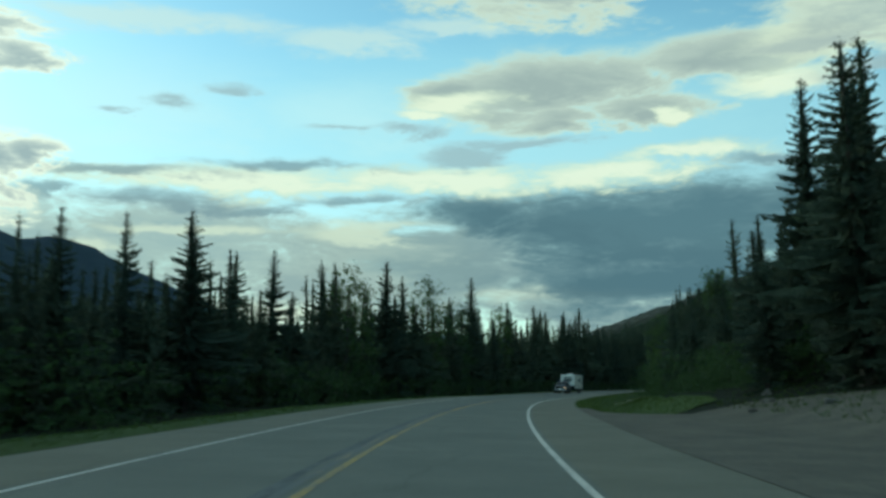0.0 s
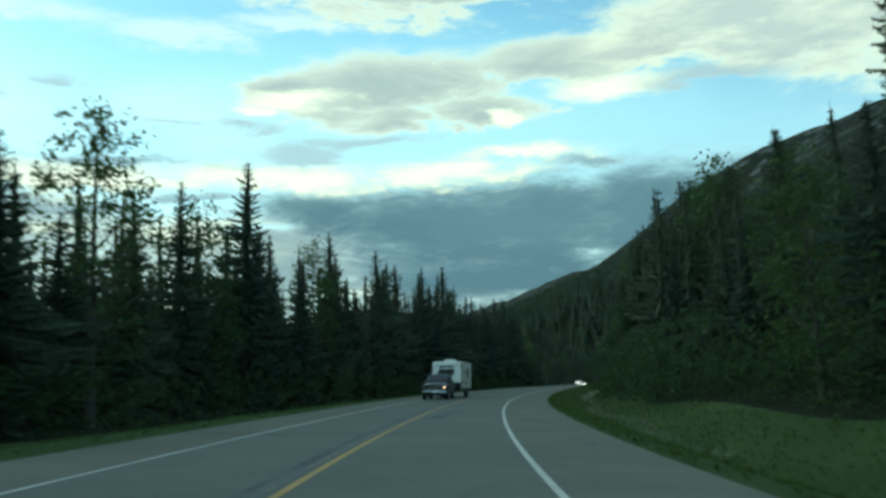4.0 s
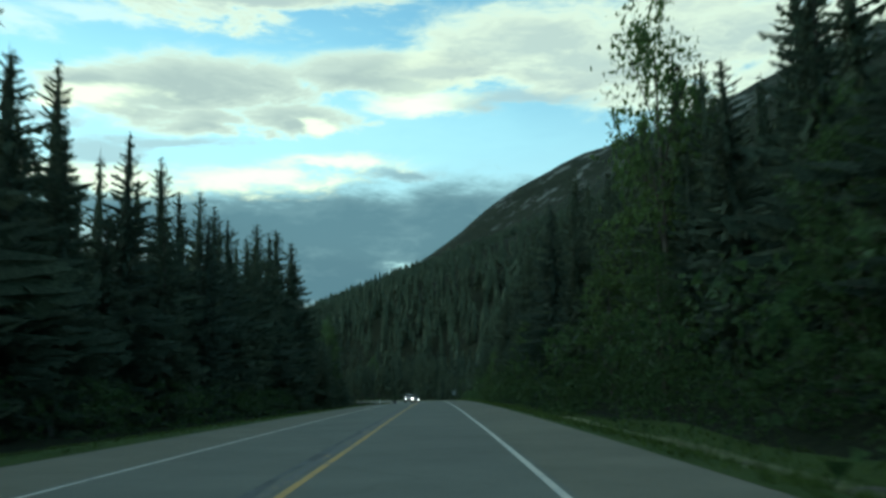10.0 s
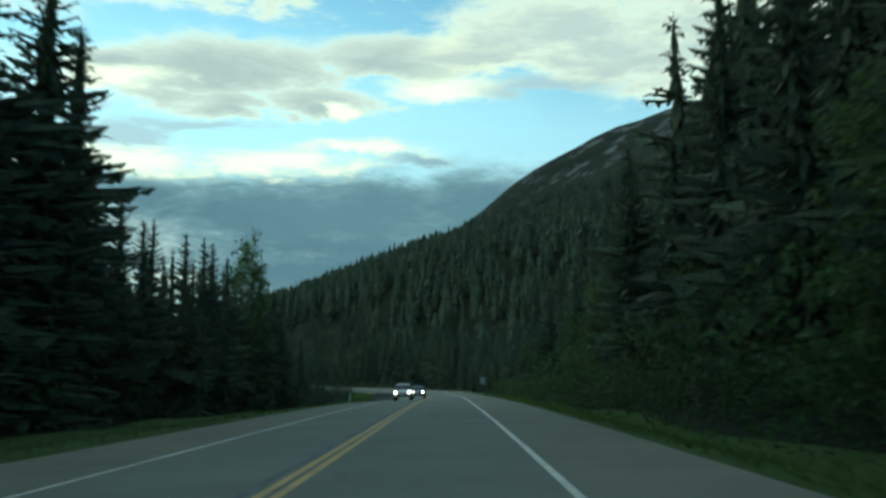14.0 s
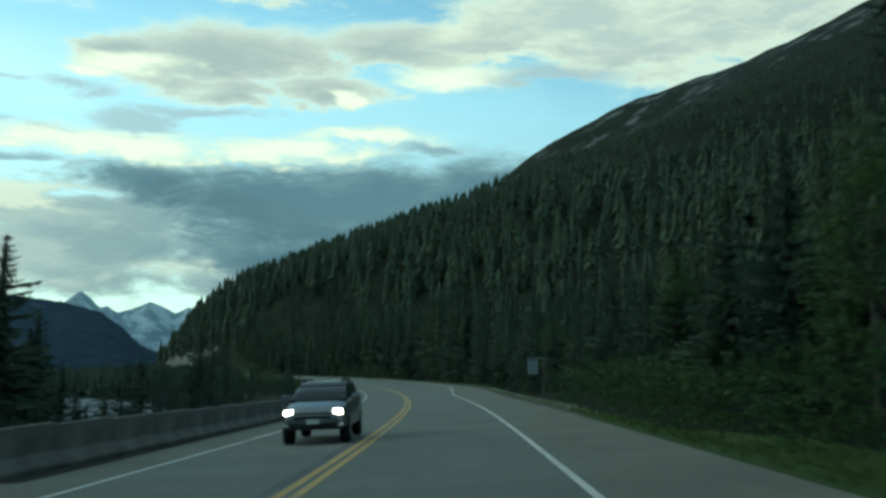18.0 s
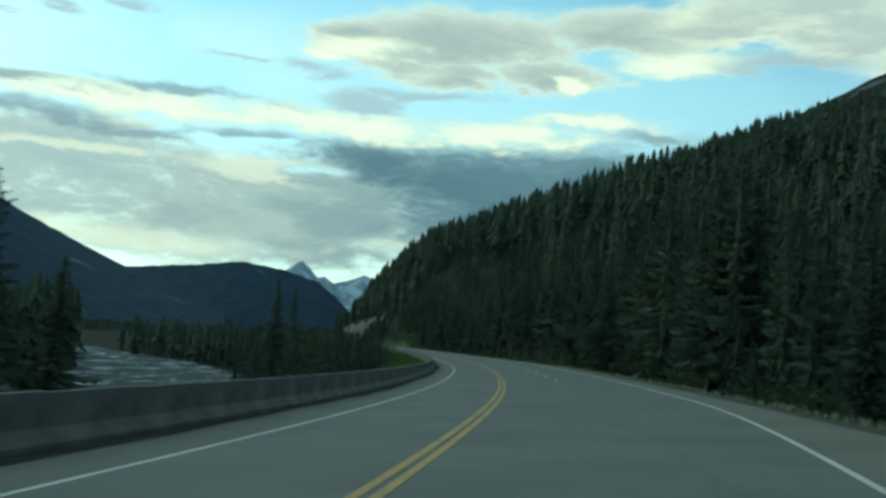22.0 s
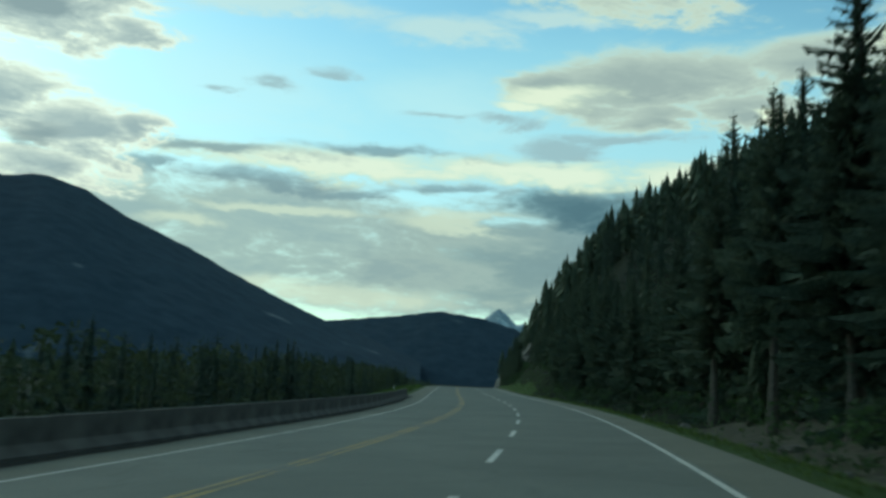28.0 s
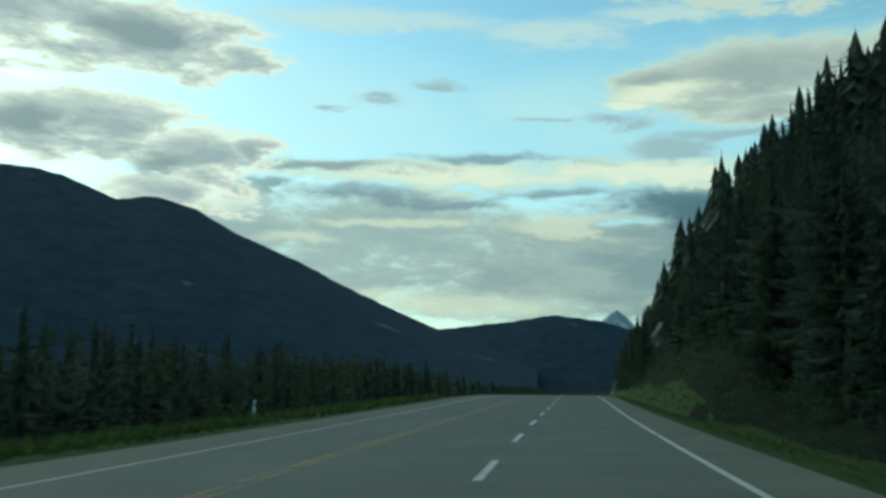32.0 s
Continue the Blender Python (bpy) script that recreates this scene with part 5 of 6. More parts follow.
def tube(r, length, sides=16, axis="Z", r2=None):
    bm = bmesh.new()
    bmesh.ops.create_cone(bm, cap_ends=True, segments=sides, radius1=r, radius2=r if r2 is None else r2, depth=length)
    if axis == "X":
        bmesh.ops.rotate(bm, verts=bm.verts, matrix=Matrix.Rotation(radians(90), 3, "Y"))
    if axis == "Y":
        bmesh.ops.rotate(bm, verts=bm.verts, matrix=Matrix.Rotation(radians(90), 3, "X"))
    return bm


def road_pose(s, u, up=0.0, turn=0.0, tilt=True):
    x, y, z = on_road(s, u, up).tolist()
    bank = math.degrees(math.atan(float(np.interp(s, S, RB)))) if tilt else 0.0
    p = math.degrees(float(np.interp(s, S, PSI)))
    return Matrix.Translation((x, y, z)) @ Matrix.Rotation(radians(p), 4, "Z") @ Matrix.Rotation(radians(bank), 4, "Y") @ Matrix.Rotation(radians(turn), 4, "Z")


SEG = 3.0
barrier = new("concrete_barrier")
tagged(barrier, "weathered grey precast concrete roadside barrier section", "barrier", "barrier sections")
part("body", extrude_profile([(-0.28, 0), (0.28, 0), (0.28, 0.09), (0.12, 0.30), (0.085, 0.80), (-0.085, 0.80), (-0.12, 0.30), (-0.28, 0.09)], SEG - 0.03, 0.012), M_CONCRETE, barrier)
M_STEEL = material("galvanised_steel", plain((0.30, 0.31, 0.31), 0.45, 0.8, 0.2, 8), 0.45)
part("joint_hook", box(-0.03, 0.03, -0.02, 0.06, 0.62, 0.70, 0.008), M_STEEL, barrier, "rusty steel joint hook")
n_b = int((690 - 388) / SEG)
for i in range(n_b):
    s_ = 388 + i * SEG
    m = road_pose(s_, -5.42, -0.01)
    if i == 0:
        barrier.matrix_basis = m
    else:
        copy_thing(barrier, m)

M_POSTW = material("white_plastic", plain((0.72, 0.73, 0.70), 0.5, 0, 0.08), 0.5)
M_BLACK = material("black_band", plain((0.02, 0.02, 0.02), 0.6, 0, 0.1), 0.6)
M_REFL = material("reflector", plain((0.75, 0.74, 0.68), 0.2, 0.2, 0.05), 0.2)


def marker_post(s, u, first=None):
    p = land_point(s, u).tolist()
    yaw = math.degrees(float(np.interp(s, S, PSI)))
    if first is not None:
        return copy_thing(first, pose(*p, 0, 2, yaw + 4))
    e = tagged(new("marker_post"), "slim white roadside marker post with a dark band", "marker post", "marker posts")
    part("post", box(-0.055, 0.055, -0.03, 0.03, -0.3, 1.05, 0.012, 2), M_POSTW, e)
    part("band", box(-0.058, 0.058, -0.033, 0.033, 0.78, 0.90, 0.004), M_BLACK, e, "dark band")
    part("reflector", box(-0.03, 0.03, -0.040, -0.032, 0.80, 0.88, 0.002), M_REFL, e, "pale reflector")
    e.matrix_basis = pose(*p, 0, 2, yaw + 4)
    return e


mp = marker_post(384, -7.6)
for s_, u_ in ((719, -8.5),):
    marker_post(s_, u_, mp)

M_SIGN = material("sign_face", plain((0.26, 0.275, 0.27), 0.6, 0, 0.25, 4), 0.55)
M_WOOD = material("weathered_timber", plain((0.09, 0.08, 0.065), 0.9, 0, 0.35, 5, bumpy=0.4), 0.9)
sign = tagged(new("road_sign"), "faded grey rectangular sign hung from the arm of a timber post", "road sign")
part("post", box(0.78, 0.90, -0.06, 0.06, -0.4, 3.16, 0.012), M_WOOD, sign)
part("arm", box(-0.50, 0.98, -0.04, 0.04, 3.08, 3.15, 0.01), M_STEEL, sign, "pale metal arm reaching out from the post")
for x in (-0.28, 0.28):
    part("hanger", box(x - 0.012, x + 0.012, -0.012, 0.012, 2.96, 3.10), M_STEEL, sign)
panel = part("panel", box(-0.37, 0.37, -0.030, -0.005, 1.98, 2.98, 0.012), M_SIGN, sign, "pale faded sign panel")
M_INK = material("faded_lettering", plain((0.18, 0.19, 0.19), 0.7, 0, 0.2), 0.7)
for k, w in enumerate((0.5, 0.42, 0.54, 0.36, 0.5)):
    part("text_bar", box(-w / 2, w / 2, -0.035, -0.031, 2.78 - k * 0.17, 2.84 - k * 0.17), M_INK, panel, "illegible line of faded lettering")
_p = land_point(441, 8.95).tolist()
sign.matrix_basis = pose(*_p, 0, 0, math.degrees(float(np.interp(441, S, PSI))) + 6)

# ---------------------------------------------------------------- vehicles


def car_paint(c, metal=0.3, rough=0.28):
    def build(nt, b):
        f = noise_node(nt, 5, 5)
        nt.links.new(ramp(nt, f, [(0.35, c), (0.75, tuple(v * 0.8 + 0.02 for v in c))]), b.inputs["Base Color"])
        b.inputs["Metallic"].default_value = metal
        b.inputs["Coat Weight"].default_value = 0.4
    return build


M_BLUE = material("dark_blue_paint", car_paint((0.018, 0.035, 0.075)), 0.3, 0.5)
M_SILVER = material("silver_paint", car_paint((0.52, 0.48, 0.44), 0.35), 0.35, 0.5)
M_GREYP = material("grey_paint", car_paint((0.16, 0.165, 0.17), 0.5), 0.35, 0.5)
M_CHROME = material("dull_chrome", plain((0.55, 0.56, 0.56), 0.18, 1.0, 0.08), 0.18)
M_GLASS = material("tinted_car_glass", plain((0.015, 0.022, 0.026), 0.06, 0, 0.05), 0.06, 0.6)
M_TYRE = material("tyre_rubber", plain((0.018, 0.018, 0.018), 0.85, 0, 0.2), 0.85)
M_LENS = material("lamp_lens", plain((0.10, 0.105, 0.11), 0.12, 0.2, 0.1), 0.12, 0.6)
M_RIM = material("alloy_rim", plain((0.16, 0.165, 0.17), 0.4, 0.8, 0.1), 0.4)
M_TRIM = material("black_trim", plain((0.02, 0.021, 0.022), 0.6, 0, 0.15), 0.6)
M_TRAILER = material("white_trailer_skin", plain((0.86, 0.80, 0.69), 0.4, 0, 0.06, 2), 0.4)
M_DECAL = material("grey_decal", plain((0.10, 0.105, 0.10), 0.5, 0, 0.3, 2), 0.5)
M_LINER = material("black_front_guard", plain((0.025, 0.026, 0.027), 0.7, 0, 0.2), 0.7)


def lamp_material(c, power):
    def build(nt, b):
        b.inputs["Base Color"].default_value = (0.8, 0.8, 0.75, 1)
        b.inputs["Emission Color"].default_value = (*c, 1)
        b.inputs["Emission Strength"].default_value = power
    return build


M_HEAD = material("lit_headlamp", lamp_material((1.0, 0.93, 0.80), 14.0), 0.2)
M_DIM = material("amber_running_lamp", lamp_material((1.0, 0.62, 0.30), 1.1), 0.2)


def loft(stations, k=3.0, n=20):
    """Rounded sections across x along y: each station (y, z_low, z_high, half_low, half_high)."""
    bm = bmesh.new()
    rings = []
    for y, zl, zh, wl, wh in stations:
        ring = []
        for i in range(n):
            a = 2 * math.pi * (i + 0.5) / n
            cx, cz = math.cos(a), math.sin(a)
            ex = math.copysign(abs(cx) ** (2 / k), cx)
            ez = math.copysign(abs(cz) ** (2 / k), cz)
            f = (ez + 1) / 2
            ring.append(bm.verts.new((ex * (wl * (1 - f) + wh * f), y, zl + (zh - zl) * f)))
        rings.append(ring)
    for r0, r1 in zip(rings, rings[1:]):
        for i in range(n):
            bm.faces.new((r0[i], r0[(i + 1) % n], r1[(i + 1) % n], r1[i]))
    bm.faces.new(rings[0])
    bm.faces.new(rings[-1][::-1])
    return bm


def wheel(parent, x, y, r, w):
    t = tube(r, w, 28, "X")
    bmesh.ops.bevel(t, geom=[e for e in t.edges if len(e.link_faces) == 2 and any(len(f.verts) > 4 for f in e.link_faces)], offset=0.03, segments=2, affect="EDGES")
    tyre = part("wheel", t, M_TYRE, parent, "black rubber tyre", pose(x, y, r), True)
    sg = 1 if x > 0 else -1
    bm = tube(r * 0.62, 0.016, 24, "X")
    hub = tube(r * 0.17, 0.05, 14, "X")
    spokes = [box(-0.022, 0.022, -r * 0.07, r * 0.07, r * 0.12, r * 0.57, 0.008) for _ in range(6)]
    for k, sp in enumerate(spokes):
        bmesh.ops.rotate(sp, verts=sp.verts, matrix=Matrix.Rotation(radians(60 * k), 3, "X"))
    for extra in [hub] + spokes:
        me = bpy.data.meshes.new("spoke")
        extra.to_mesh(me)
        extra.free()
        bm.from_mesh(me)
        bpy.data.meshes.remove(me)
    return part("rim", bm, M_RIM, tyre, "grey spoked rim", pose(sg * (w / 2 + 0.006), 0, 0))


def vehicle_details(e, hw, y_front, lamp_z, lamp_x, lamp_mat, lamp_w=0.30, lamp_h=0.16, back=0.1):
    for sg in (-1, 1):
        x0, x1 = sorted((sg * (lamp_x - lamp_w / 2), sg * (lamp_x + lamp_w / 2)))
        part("headlight", box(x0, x1, y_front - back, y_front + 0.015, lamp_z - lamp_h / 2, lamp_z + lamp_h / 2, 0.03, 2), lamp_mat, e, "lit headlight")


def pickup():
    e = tagged(new("pickup_truck"), "dark blue crew-cab pickup truck with a chrome grille, towing a trailer", "pickup truck")
    body = [(-2.9, 0.62, 1.18, 0.92, 0.95), (-2.85, 0.55, 1.24, 0.96, 0.98), (-1.0, 0.50, 1.26, 0.98, 0.98), (0.9, 0.48, 1.26, 0.99, 0.97), (1.1, 0.48, 1.26, 0.99, 0.95), (2.2, 0.50, 1.22, 1.0, 0.92), (2.75, 0.55, 1.17, 0.98, 0.88), (2.86, 0.62, 1.10, 0.94, 0.84)]
    part("body", loft(body, 7.0, 28), M_BLUE, e, smooth_faces=True)
    part("hood", loft([(1.0, 1.15, 1.34, 0.86, 0.70), (2.2, 1.10, 1.29, 0.84, 0.66), (2.78, 1.02, 1.20, 0.78, 0.55)], 4.0), M_BLUE, e, smooth_faces=True)
    part("cab", loft([(-1.15, 1.18, 1.78, 0.92, 0.70), (-0.95, 1.18, 1.90, 0.93, 0.73), (0.0, 1.18, 1.93, 0.93, 0.74), (0.55, 1.18, 1.88, 0.93, 0.72), (1.28, 1.18, 1.30, 0.92, 0.86)], 6.0, 28), M_GLASS, e, "dark tinted cab glass", smooth_faces=True)
    part("roof", loft([(-1.12, 1.74, 1.88, 0.74, 0.66), (-0.9, 1.78, 1.94, 0.77, 0.68), (0.1, 1.80, 1.97, 0.78, 0.68), (0.58, 1.76, 1.91, 0.77, 0.67)], 4.0), M_BLUE, e, smooth_faces=True)
    for sg in (-1, 1):
        for y0, y1 in ((-1.2, -1.02), (-0.28, -0.16)):
            x0, x1 = sorted((sg * 0.80, sg * 0.925))
            part("pillar", box(x0, x1, y0, y1, 1.2, 1.82, 0.02), M_BLUE, e)
        x0, x1 = sorted((sg * 1.0, sg * 1.28))
        m = part("mirror", box(x0, x1, 0.78, 0.92, 1.22, 1.46, 0.03, 2), M_TRIM, e, "black tow mirror")
        x0, x1 = sorted((sg * 0.93, sg * 1.03))
        part("mirror_arm", box(x0, x1, 0.82, 0.88, 1.25, 1.30, 0.005), M_TRIM, m)
        x0, x1 = sorted((sg * 0.995, sg * 1.01))
        part("door_handle", box(x0, x1, 0.0, 0.16, 1.06, 1.10, 0.006), M_CHROME, e, "chrome door handle")
        x0, x1 = sorted((sg * 0.90, sg * 1.02))
        part("side_step", box(x0, x1, -1.2, 1.0, 0.36, 0.42, 0.015), M_CHROME, e, "chrome side step")
    part("bed", box(-0.80, 0.80, -2.8, -1.25, 1.20, 1.262, 0.01), M_TRIM, e, "dark load bed cover")
    part("grille", box(-0.62, 0.62, 2.80, 2.90, 0.78, 1.16, 0.04, 2), M_TRIM, e, "black mesh grille")
    part("grille_surround", loft([(2.78, 1.10, 1.20, 0.72, 0.66), (2.93, 1.11, 1.18, 0.70, 0.64)], 4.0), M_CHROME, e, "chrome grille bar")
    part("grille_bar", box(-0.62, 0.62, 2.89, 2.92, 0.93, 0.98, 0.008), M_CHROME, e, "chrome grille bar")
    part("grille_bar", box(-0.62, 0.62, 2.89, 2.92, 0.77, 0.81, 0.008), M_CHROME, e, "chrome grille bar")
    part("bumper", loft([(2.72, 0.48, 0.74, 1.0, 1.0), (2.92, 0.48, 0.73, 0.97, 0.97), (3.02, 0.50, 0.70, 0.86, 0.86)], 5.0), M_CHROME, e, "chrome front bumper", smooth_faces=True)
    part("air_dam", box(-0.85, 0.85, 2.70, 2.90, 0.32, 0.49, 0.03), M_TRIM, e, "black lower valance")
    part("number_plate", box(-0.15, 0.15, 3.02, 3.035, 0.54, 0.66, 0.004), M_REFL, e, "pale number plate")
    for sg in (-1, 1):
        x0, x1 = sorted((sg * 0.66, sg * 0.93))
        housing = part("headlight", box(x0, x1, 2.66, 2.865, 0.84, 1.12, 0.03, 2), M_LENS, e, "clear headlight housing")
        x0, x1 = sorted((sg * 0.69, sg * 0.86))
        part("lamp", box(x0, x1, 2.855, 2.876, 0.90, 0.99, 0.02, 2), M_DIM if sg < 0 else M_REFL, housing, "lit amber lamp" if sg < 0 else "unlit lamp")
        x0, x1 = sorted((sg * 0.58, sg * 0.645))
        part("grille_side", box(x0, x1, 2.80, 2.93, 0.78, 1.15, 0.02), M_CHROME, e, "chrome grille side")
        x0, x1 = sorted((sg * 0.52, sg * 0.72))
        part("fog_lamp", box(x0, x1, 2.97, 3.012, 0.54, 0.62, 0.02), M_LENS, e, "dark fog lamp")
        x0, x1 = sorted((sg * 0.96, sg * 1.035))
        for y in (1.85, -1.75):
            part("wheel_arch", box(x0, x1, y - 0.52, y + 0.52, 0.80, 0.92, 0.03, 2), M_BLUE, e)
        x0, x1 = sorted((sg * 0.975, sg * 0.994))
        part("door_seam", box(x0, x1, -0.24, -0.22, 0.56, 1.2), M_TRIM, e)
    for x in (-0.3, 0.3):
        part("grille_post", box(x - 0.02, x + 0.02, 2.89, 2.915, 0.80, 1.12, 0.006), M_CHROME, e, "chrome grille post")
    part("tow_hook", box(-0.45, -0.37, 2.95, 3.06, 0.42, 0.48, 0.01), M_TRIM, e)
    part("tow_hook", box(0.37, 0.45, 2.95, 3.06, 0.42, 0.48, 0.01), M_TRIM, e)
    part("wiper", box(-0.55, 0.1, 1.20, 1.23, 1.335, 1.35), M_TRIM, e)
    for x in (-0.86, 0.86):
        for y in (1.85, -1.75):
            wheel(e, x, y, 0.41, 0.27)
    return e


def travel_trailer():
    e = tagged(new("travel_trailer"), "white travel trailer with a sloped front and grey graphics", "trailer")
    bm = bmesh.new()
    side = [(3.6, 0.95), (3.75, 1.35), (3.35, 2.95), (3.1, 3.05), (-4.45, 3.05), (-4.6, 2.95), (-4.6, 0.62), (3.3, 0.62)]
    a = [bm.verts.new((-1.2, y, z)) for y, z in side]
    f = bm.faces.new(a)
    r = bmesh.ops.extrude_face_region(bm, geom=[f])
    bmesh.ops.translate(bm, verts=[v for v in r["geom"] if isinstance(v, bmesh.types.BMVert)], vec=(2.4, 0, 0))
    bmesh.ops.bevel(bm, geom=bm.edges[:], offset=0.06, segments=2, affect="EDGES")
    part("body", bm, M_TRAILER, e)
    part("front_guard", loft([(3.40, 0.62, 1.28, 1.215, 1.215), (3.78, 0.70, 1.26, 1.205, 1.205)], 9.0), M_LINER, e, "black stone guard across the front")
    for sg in (-1, 1):
        x0, x1 = sorted((sg * 1.195, sg * 1.212))
        part("skirt", box(x0, x1, -4.55, 3.2, 0.60, 0.80, 0.005), M_DECAL, e, "grey lower skirt")
        for y in (-2.1, -1.35):
            w = part("window", box(x0, x1 + 0.0, y - 0.24, y + 0.24, 1.75, 2.5, 0.006), M_GLASS, e, "tall dark window")
            part("window_frame", box(x0 - 0.002, x1 + 0.002, y - 0.28, y + 0.28, 1.70, 1.75, 0.004), M_TRIM, w)
        for y0, y1, z0, z1 in ((0.2, 1.4, 2.05, 2.2), (1.9, 2.9, 1.2, 1.4), (-0.9, 0.0, 1.15, 1.35), (2.4, 3.1, 2.55, 2.7)):
            part("graphic", box(x0, x1, y0, y1, z0, z1, 0.003), M_DECAL, e, "swept grey graphic")
        part("marker_light", box(sg * 0.85 - 0.06, sg * 0.85 + 0.06, 3.33, 3.41, 2.78, 2.82, 0.01), M_DECAL, e)
    # graphics on the sloped face: its plane runs from (y 3.75, z 1.35) to (3.35, 2.95)
    slope = Matrix.Translation((0, 3.555, 2.15)) @ Matrix.Rotation(math.atan2(0.40, 1.60), 4, "X")
    part("lettering", box(-0.62, 0.62, 0.0, 0.012, 0.40, 0.56, 0.004), M_DECAL, e, "illegible brand lettering as a grey bar", slope)
    bm = bmesh.new()
    pts = [(-0.70, 0.18), (-0.45, 0.30), (0.1, 0.24), (0.55, 0.34), (0.72, 0.05), (0.66, -0.05), (0.95, -0.18), (0.6, -0.32), (0.15, -0.52), (-0.1, -0.35), (-0.62, -0.25)]
    f = bm.faces.new([bm.verts.new((x, 0.012, z)) for x, z in pts])
    bmesh.ops.solidify(bm, geom=[f], thickness=0.01)
    part("emblem", bm, M_DECAL, e, "large grey emblem patch", slope)
    part("roof_unit", box(-0.45, 0.45, 0.6, 1.6, 3.04, 3.26, 0.06, 2), M_TRAILER, e, "white roof air-conditioner")
    for y in (-3.2, 2.4):
        part("roof_vent", box(-0.18, 0.18, y - 0.18, y + 0.18, 3.04, 3.12, 0.03), M_TRAILER, e)
    for sg in (-1, 1):
        x0, x1 = sorted((sg * 1.15, sg * 1.225))
        part("fender", box(x0, x1, -2.42, -0.62, 0.62, 0.80, 0.03, 2), M_TRIM, e, "black wheel fender")
        x0, x1 = sorted((sg * 1.19, sg * 1.235))
        part("awning_rail", box(x0, x1, -4.3, 3.0, 2.90, 2.96, 0.01), M_POSTW, e, "white awning rail")
    door = part("door", box(1.195, 1.216, 0.35, 0.95, 0.80, 2.72, 0.006), M_TRAILER, e, "white entry door")
    part("door_handle", box(1.214, 1.235, 0.40, 0.46, 1.55, 1.70, 0.005), M_TRIM, door)
    part("stabiliser_jack", box(-0.05, 0.05, 4.55, 4.65, 0.15, 1.05, 0.01), M_TRIM, e, "black tongue jack")
    part("roof_vent", box(-0.2, 0.2, -1.8, -1.4, 3.04, 3.14, 0.03), M_TRAILER, e)
    part("drawbar", box(-0.06, 0.06, 3.5, 5.0, 0.52, 0.62, 0.01), M_TRIM, e, "black steel drawbar")
    part("gas_cylinder", tube(0.16, 0.5, 18), M_POSTW, e, "white gas bottle", pose(0.2, 4.0, 0.88))
    part("gas_cylinder", tube(0.16, 0.5, 18), M_POSTW, e, "white gas bottle", pose(-0.2, 4.0, 0.88))
    part("rear_bumper", box(-1.1, 1.1, -4.85, -4.72, 0.5, 0.62, 0.02), M_TRIM, e, "black rear bumper")
    for sg in (-1, 1):
        x0, x1 = sorted((sg * 0.6, sg * 0.68))
        part("bumper_arm", box(x0, x1, -4.75, -4.5, 0.52, 0.66, 0.01), M_TRIM, e)
        for y in (-1.1, -1.95):
            wheel(e, sg * 1.06, y, 0.36, 0.22)
    return e


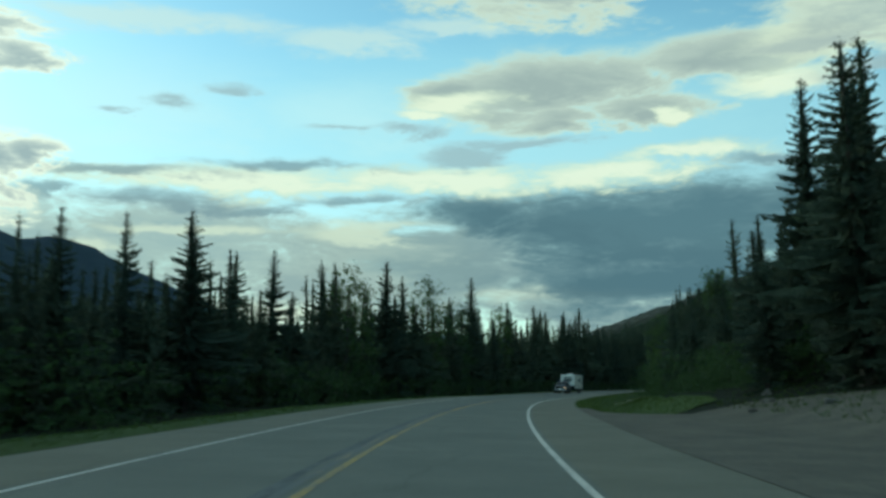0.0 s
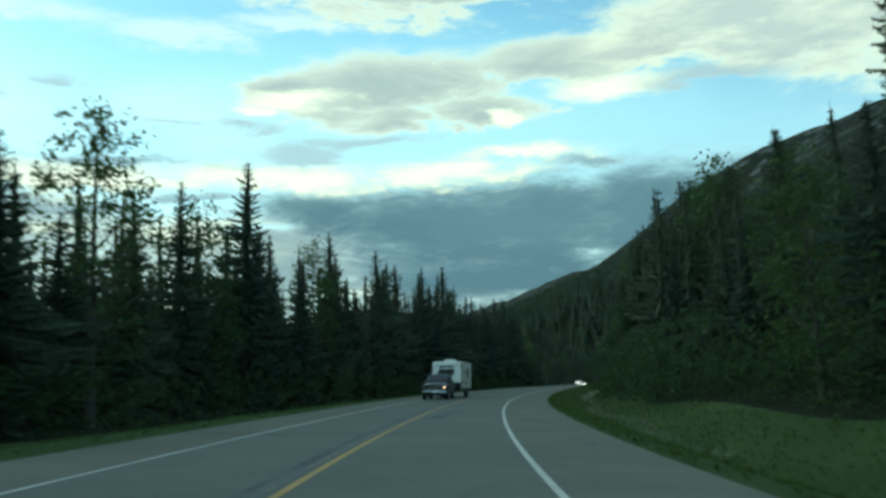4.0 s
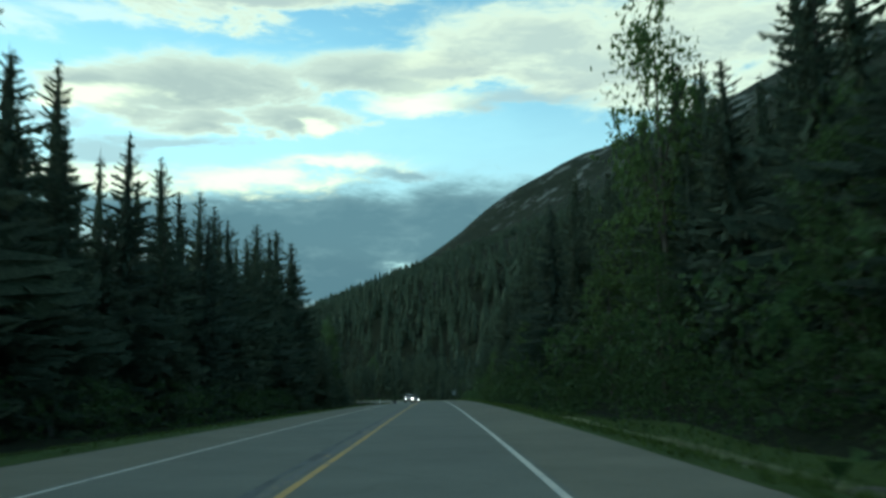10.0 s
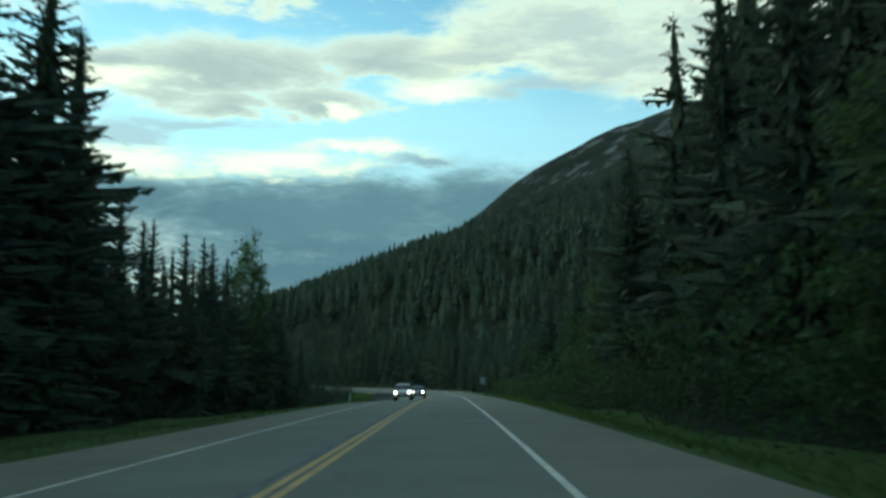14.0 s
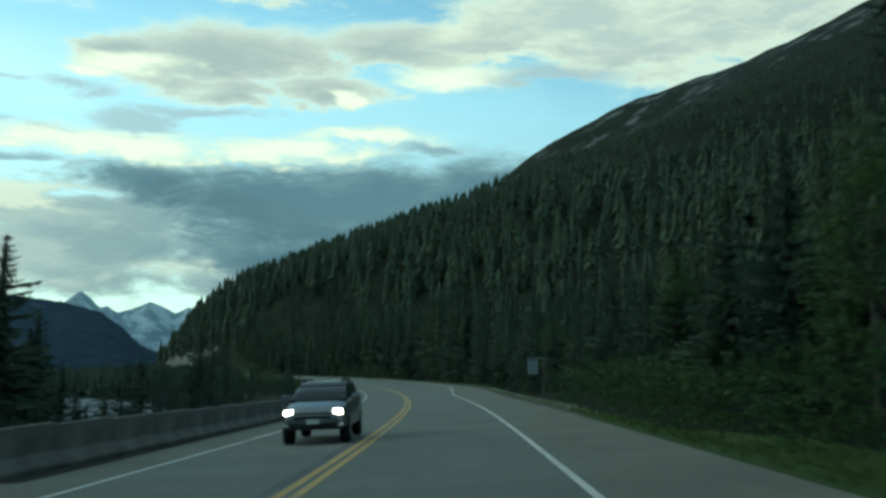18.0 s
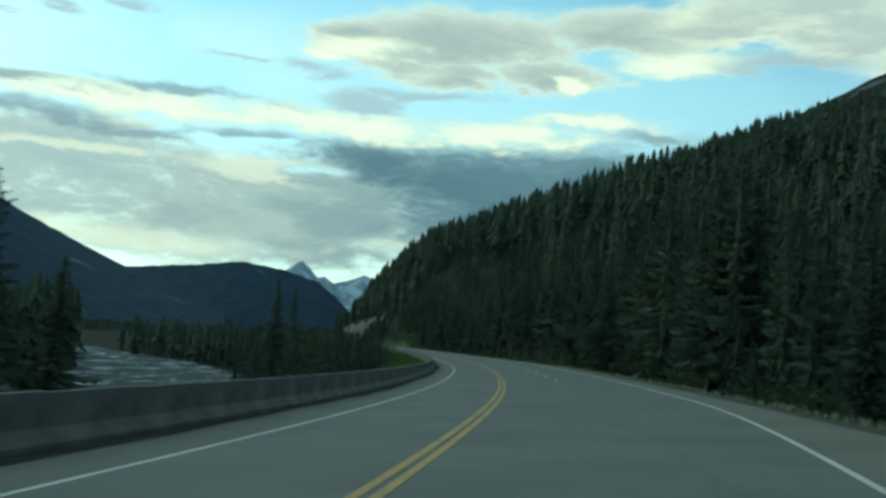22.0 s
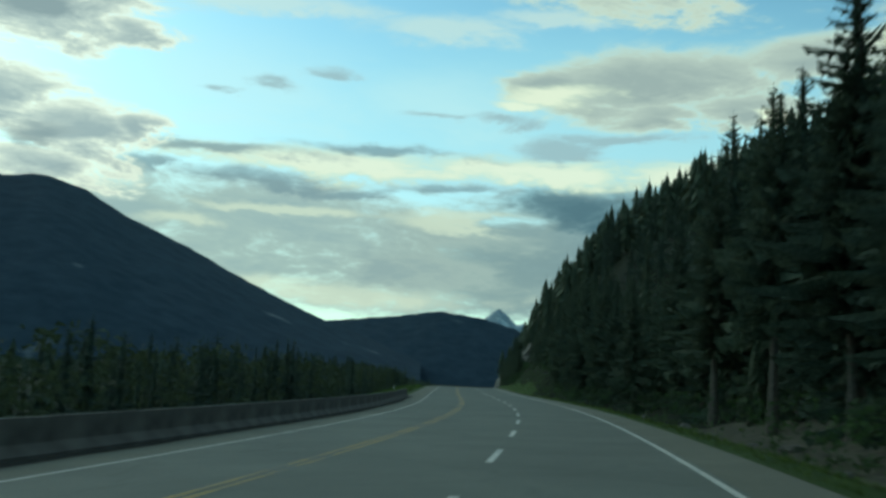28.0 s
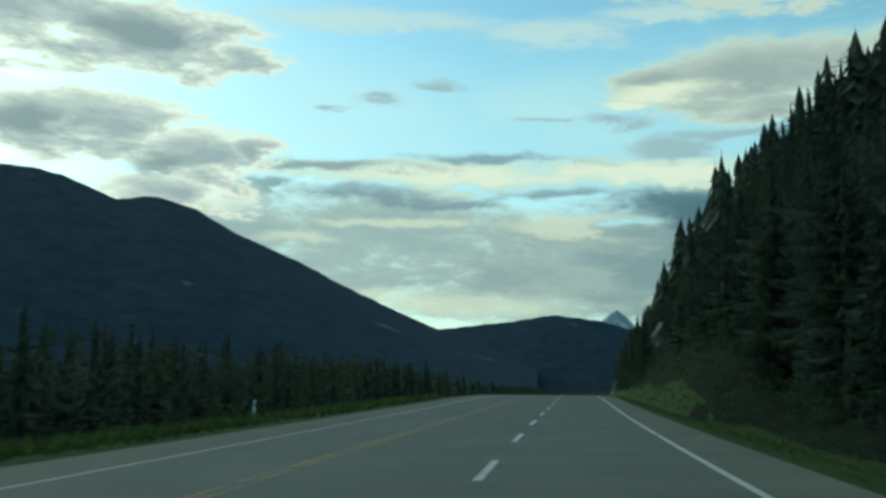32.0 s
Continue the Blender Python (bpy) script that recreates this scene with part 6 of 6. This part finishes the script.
def suv(name, label, paint, h=1.68, L=4.5, hw=0.90):
    e = tagged(new(name), label, "car", "oncoming cars")
    f, b = L / 2, -L / 2
    part("body", loft([(b, 0.55, 0.95, hw * 0.88, hw * 0.86), (b + 0.12, 0.38, 1.05, hw * 0.97, hw * 0.92), (-0.8, 0.32, 1.06, hw, hw * 0.93), (0.9, 0.32, 1.05, hw, hw * 0.91), (f - 0.5, 0.34, 0.94, hw * 0.98, hw * 0.84), (f - 0.1, 0.38, 0.80, hw * 0.92, hw * 0.74), (f, 0.45, 0.70, hw * 0.80, hw * 0.66)], 6.0, 28), paint, e, smooth_faces=True)
    part("cabin", loft([(b + 0.12, 0.98, h - 0.24, hw * 0.86, hw * 0.66), (b + 0.45, 0.98, h - 0.05, hw * 0.9, hw * 0.70), (-0.3, 0.98, h - 0.02, hw * 0.91, hw * 0.72), (0.35, 0.98, h - 0.07, hw * 0.91, hw * 0.70), (1.15, 0.96, 1.06, hw * 0.88, hw * 0.82)], 6.0, 28), M_GLASS, e, "dark windscreen and side glass", smooth_faces=True)
    part("roof", loft([(b + 0.30, h - 0.16, h - 0.04, hw * 0.74, hw * 0.62), (b + 0.6, h - 0.12, h, hw * 0.77, hw * 0.66), (0.0, h - 0.11, h + 0.005, hw * 0.77, hw * 0.66), (0.42, h - 0.16, h - 0.05, hw * 0.75, hw * 0.64)], 4.0), paint, e, smooth_faces=True)
    for sg in (-1, 1):
        x0, x1 = sorted((sg * hw * 0.96, sg * (hw + 0.17)))
        part("mirror", box(x0, x1, 0.62, 0.74, 1.0, 1.15, 0.03, 2), paint, e, "door mirror")
        x0, x1 = sorted((sg * hw * 0.58, sg * hw * 0.64))
        part("roof_rail", box(x0, x1, b + 0.7, 0.2, h - 0.02, h + 0.045, 0.012), M_TRIM, e, "black roof rail")
        x0, x1 = sorted((sg * 0.55, sg * 0.70))
        part("fog_lamp", box(x0, x1, f - 0.09, f + 0.0, 0.44, 0.51, 0.015), M_REFL, e)
    part("grille", box(-0.42, 0.42, f - 0.06, f + 0.02, 0.62, 0.76, 0.03, 2), M_TRIM, e, "black grille")
    part("grille_bar", box(-0.42, 0.42, f + 0.015, f + 0.03, 0.68, 0.71, 0.005), M_CHROME, e, "chrome grille bar")
    part("lower_intake", box(-0.55, 0.55, f - 0.08, f + 0.01, 0.40, 0.54, 0.03), M_TRIM, e, "dark lower intake")
    part("number_plate", box(-0.15, 0.15, f + 0.01, f + 0.028, 0.50, 0.61, 0.004), M_REFL, e, "pale number plate")
    vehicle_details(e, hw, f - 0.06, 0.77, hw * 0.72, M_HEAD, 0.20, 0.11, 0.14)
    for x in (-hw + 0.13, hw - 0.13):
        for y in (1.35, -1.3):
            wheel(e, x, y, 0.34, 0.22)
    return e


pk = pickup()
pk.matrix_basis = road_pose(158.9, -2.25, 0.0, 180)
tr = travel_trailer()
tr.matrix_basis = road_pose(166.9, -2.15, 0.0, 180)
c1 = suv("suv", "silver sport utility car with its headlights on", M_SILVER, 1.52, 4.4, 0.84)
c1.matrix_basis = road_pose(377.6, -1.95, 0.0, 180)
c2 = suv("suv", "grey compact sport utility car with its headlights on", M_GREYP, 1.46, 4.2, 0.80)
c2.matrix_basis = road_pose(397.4, -1.2, 0.0, 180)

# ---------------------------------------------------------------- stains on the asphalt


def stain(s, u, length, width, turn, seed):
    """A thin irregular patch of tar or oil lying on the road."""
    rng = random.Random(seed)
    bm = bmesh.new()
    n = 22
    vs = []
    for i in range(n):
        a = 2 * math.pi * i / n
        r = 1 + rng.uniform(-0.25, 0.25)
        c, d = math.cos(a) * width / 2 * r, math.sin(a) * length / 2 * r
        ds, du = d * math.cos(turn) - c * math.sin(turn), d * math.sin(turn) + c * math.cos(turn)
        vs.append(bm.verts.new(on_road(s + ds, u + du, 0.004).tolist()))
    bm.faces.new(vs)
    ob = part("tar_stain", bm, M_TAR)
    return tagged(ob, "dark tar stain on the asphalt", "road stain", kind="structure")


for k, (s_, u_, l_, w_, a_) in enumerate(((123, 0.9, 7.0, 0.8, 0.05), (128, 1.2, 5.0, 0.6, 0.1), (106, 5.4, 3.2, 0.35, 0.2), (182, 5.3, 5.5, 0.18, 0.12), (196, 5.4, 6.0, 0.15, 0.1), (238, 5.2, 5.0, 0.16, 0.15), (418, 6.3, 2.6, 0.5, 0.3), (424, 6.8, 1.8, 0.4, 0.5), (440, 6.9, 1.2, 0.3, 0.2), (452, -2.4, 2.2, 0.5, 0.2), (456, 5.9, 6.0, 0.14, 0.1), (690, 8.0, 0.5, 2.6, 0.05), (706, 7.4, 1.6, 1.2, 0.2), (330, 1.6, 4.0, 0.5, 0.05))):
    stain(s_, u_, l_, w_, a_, 100 + k)
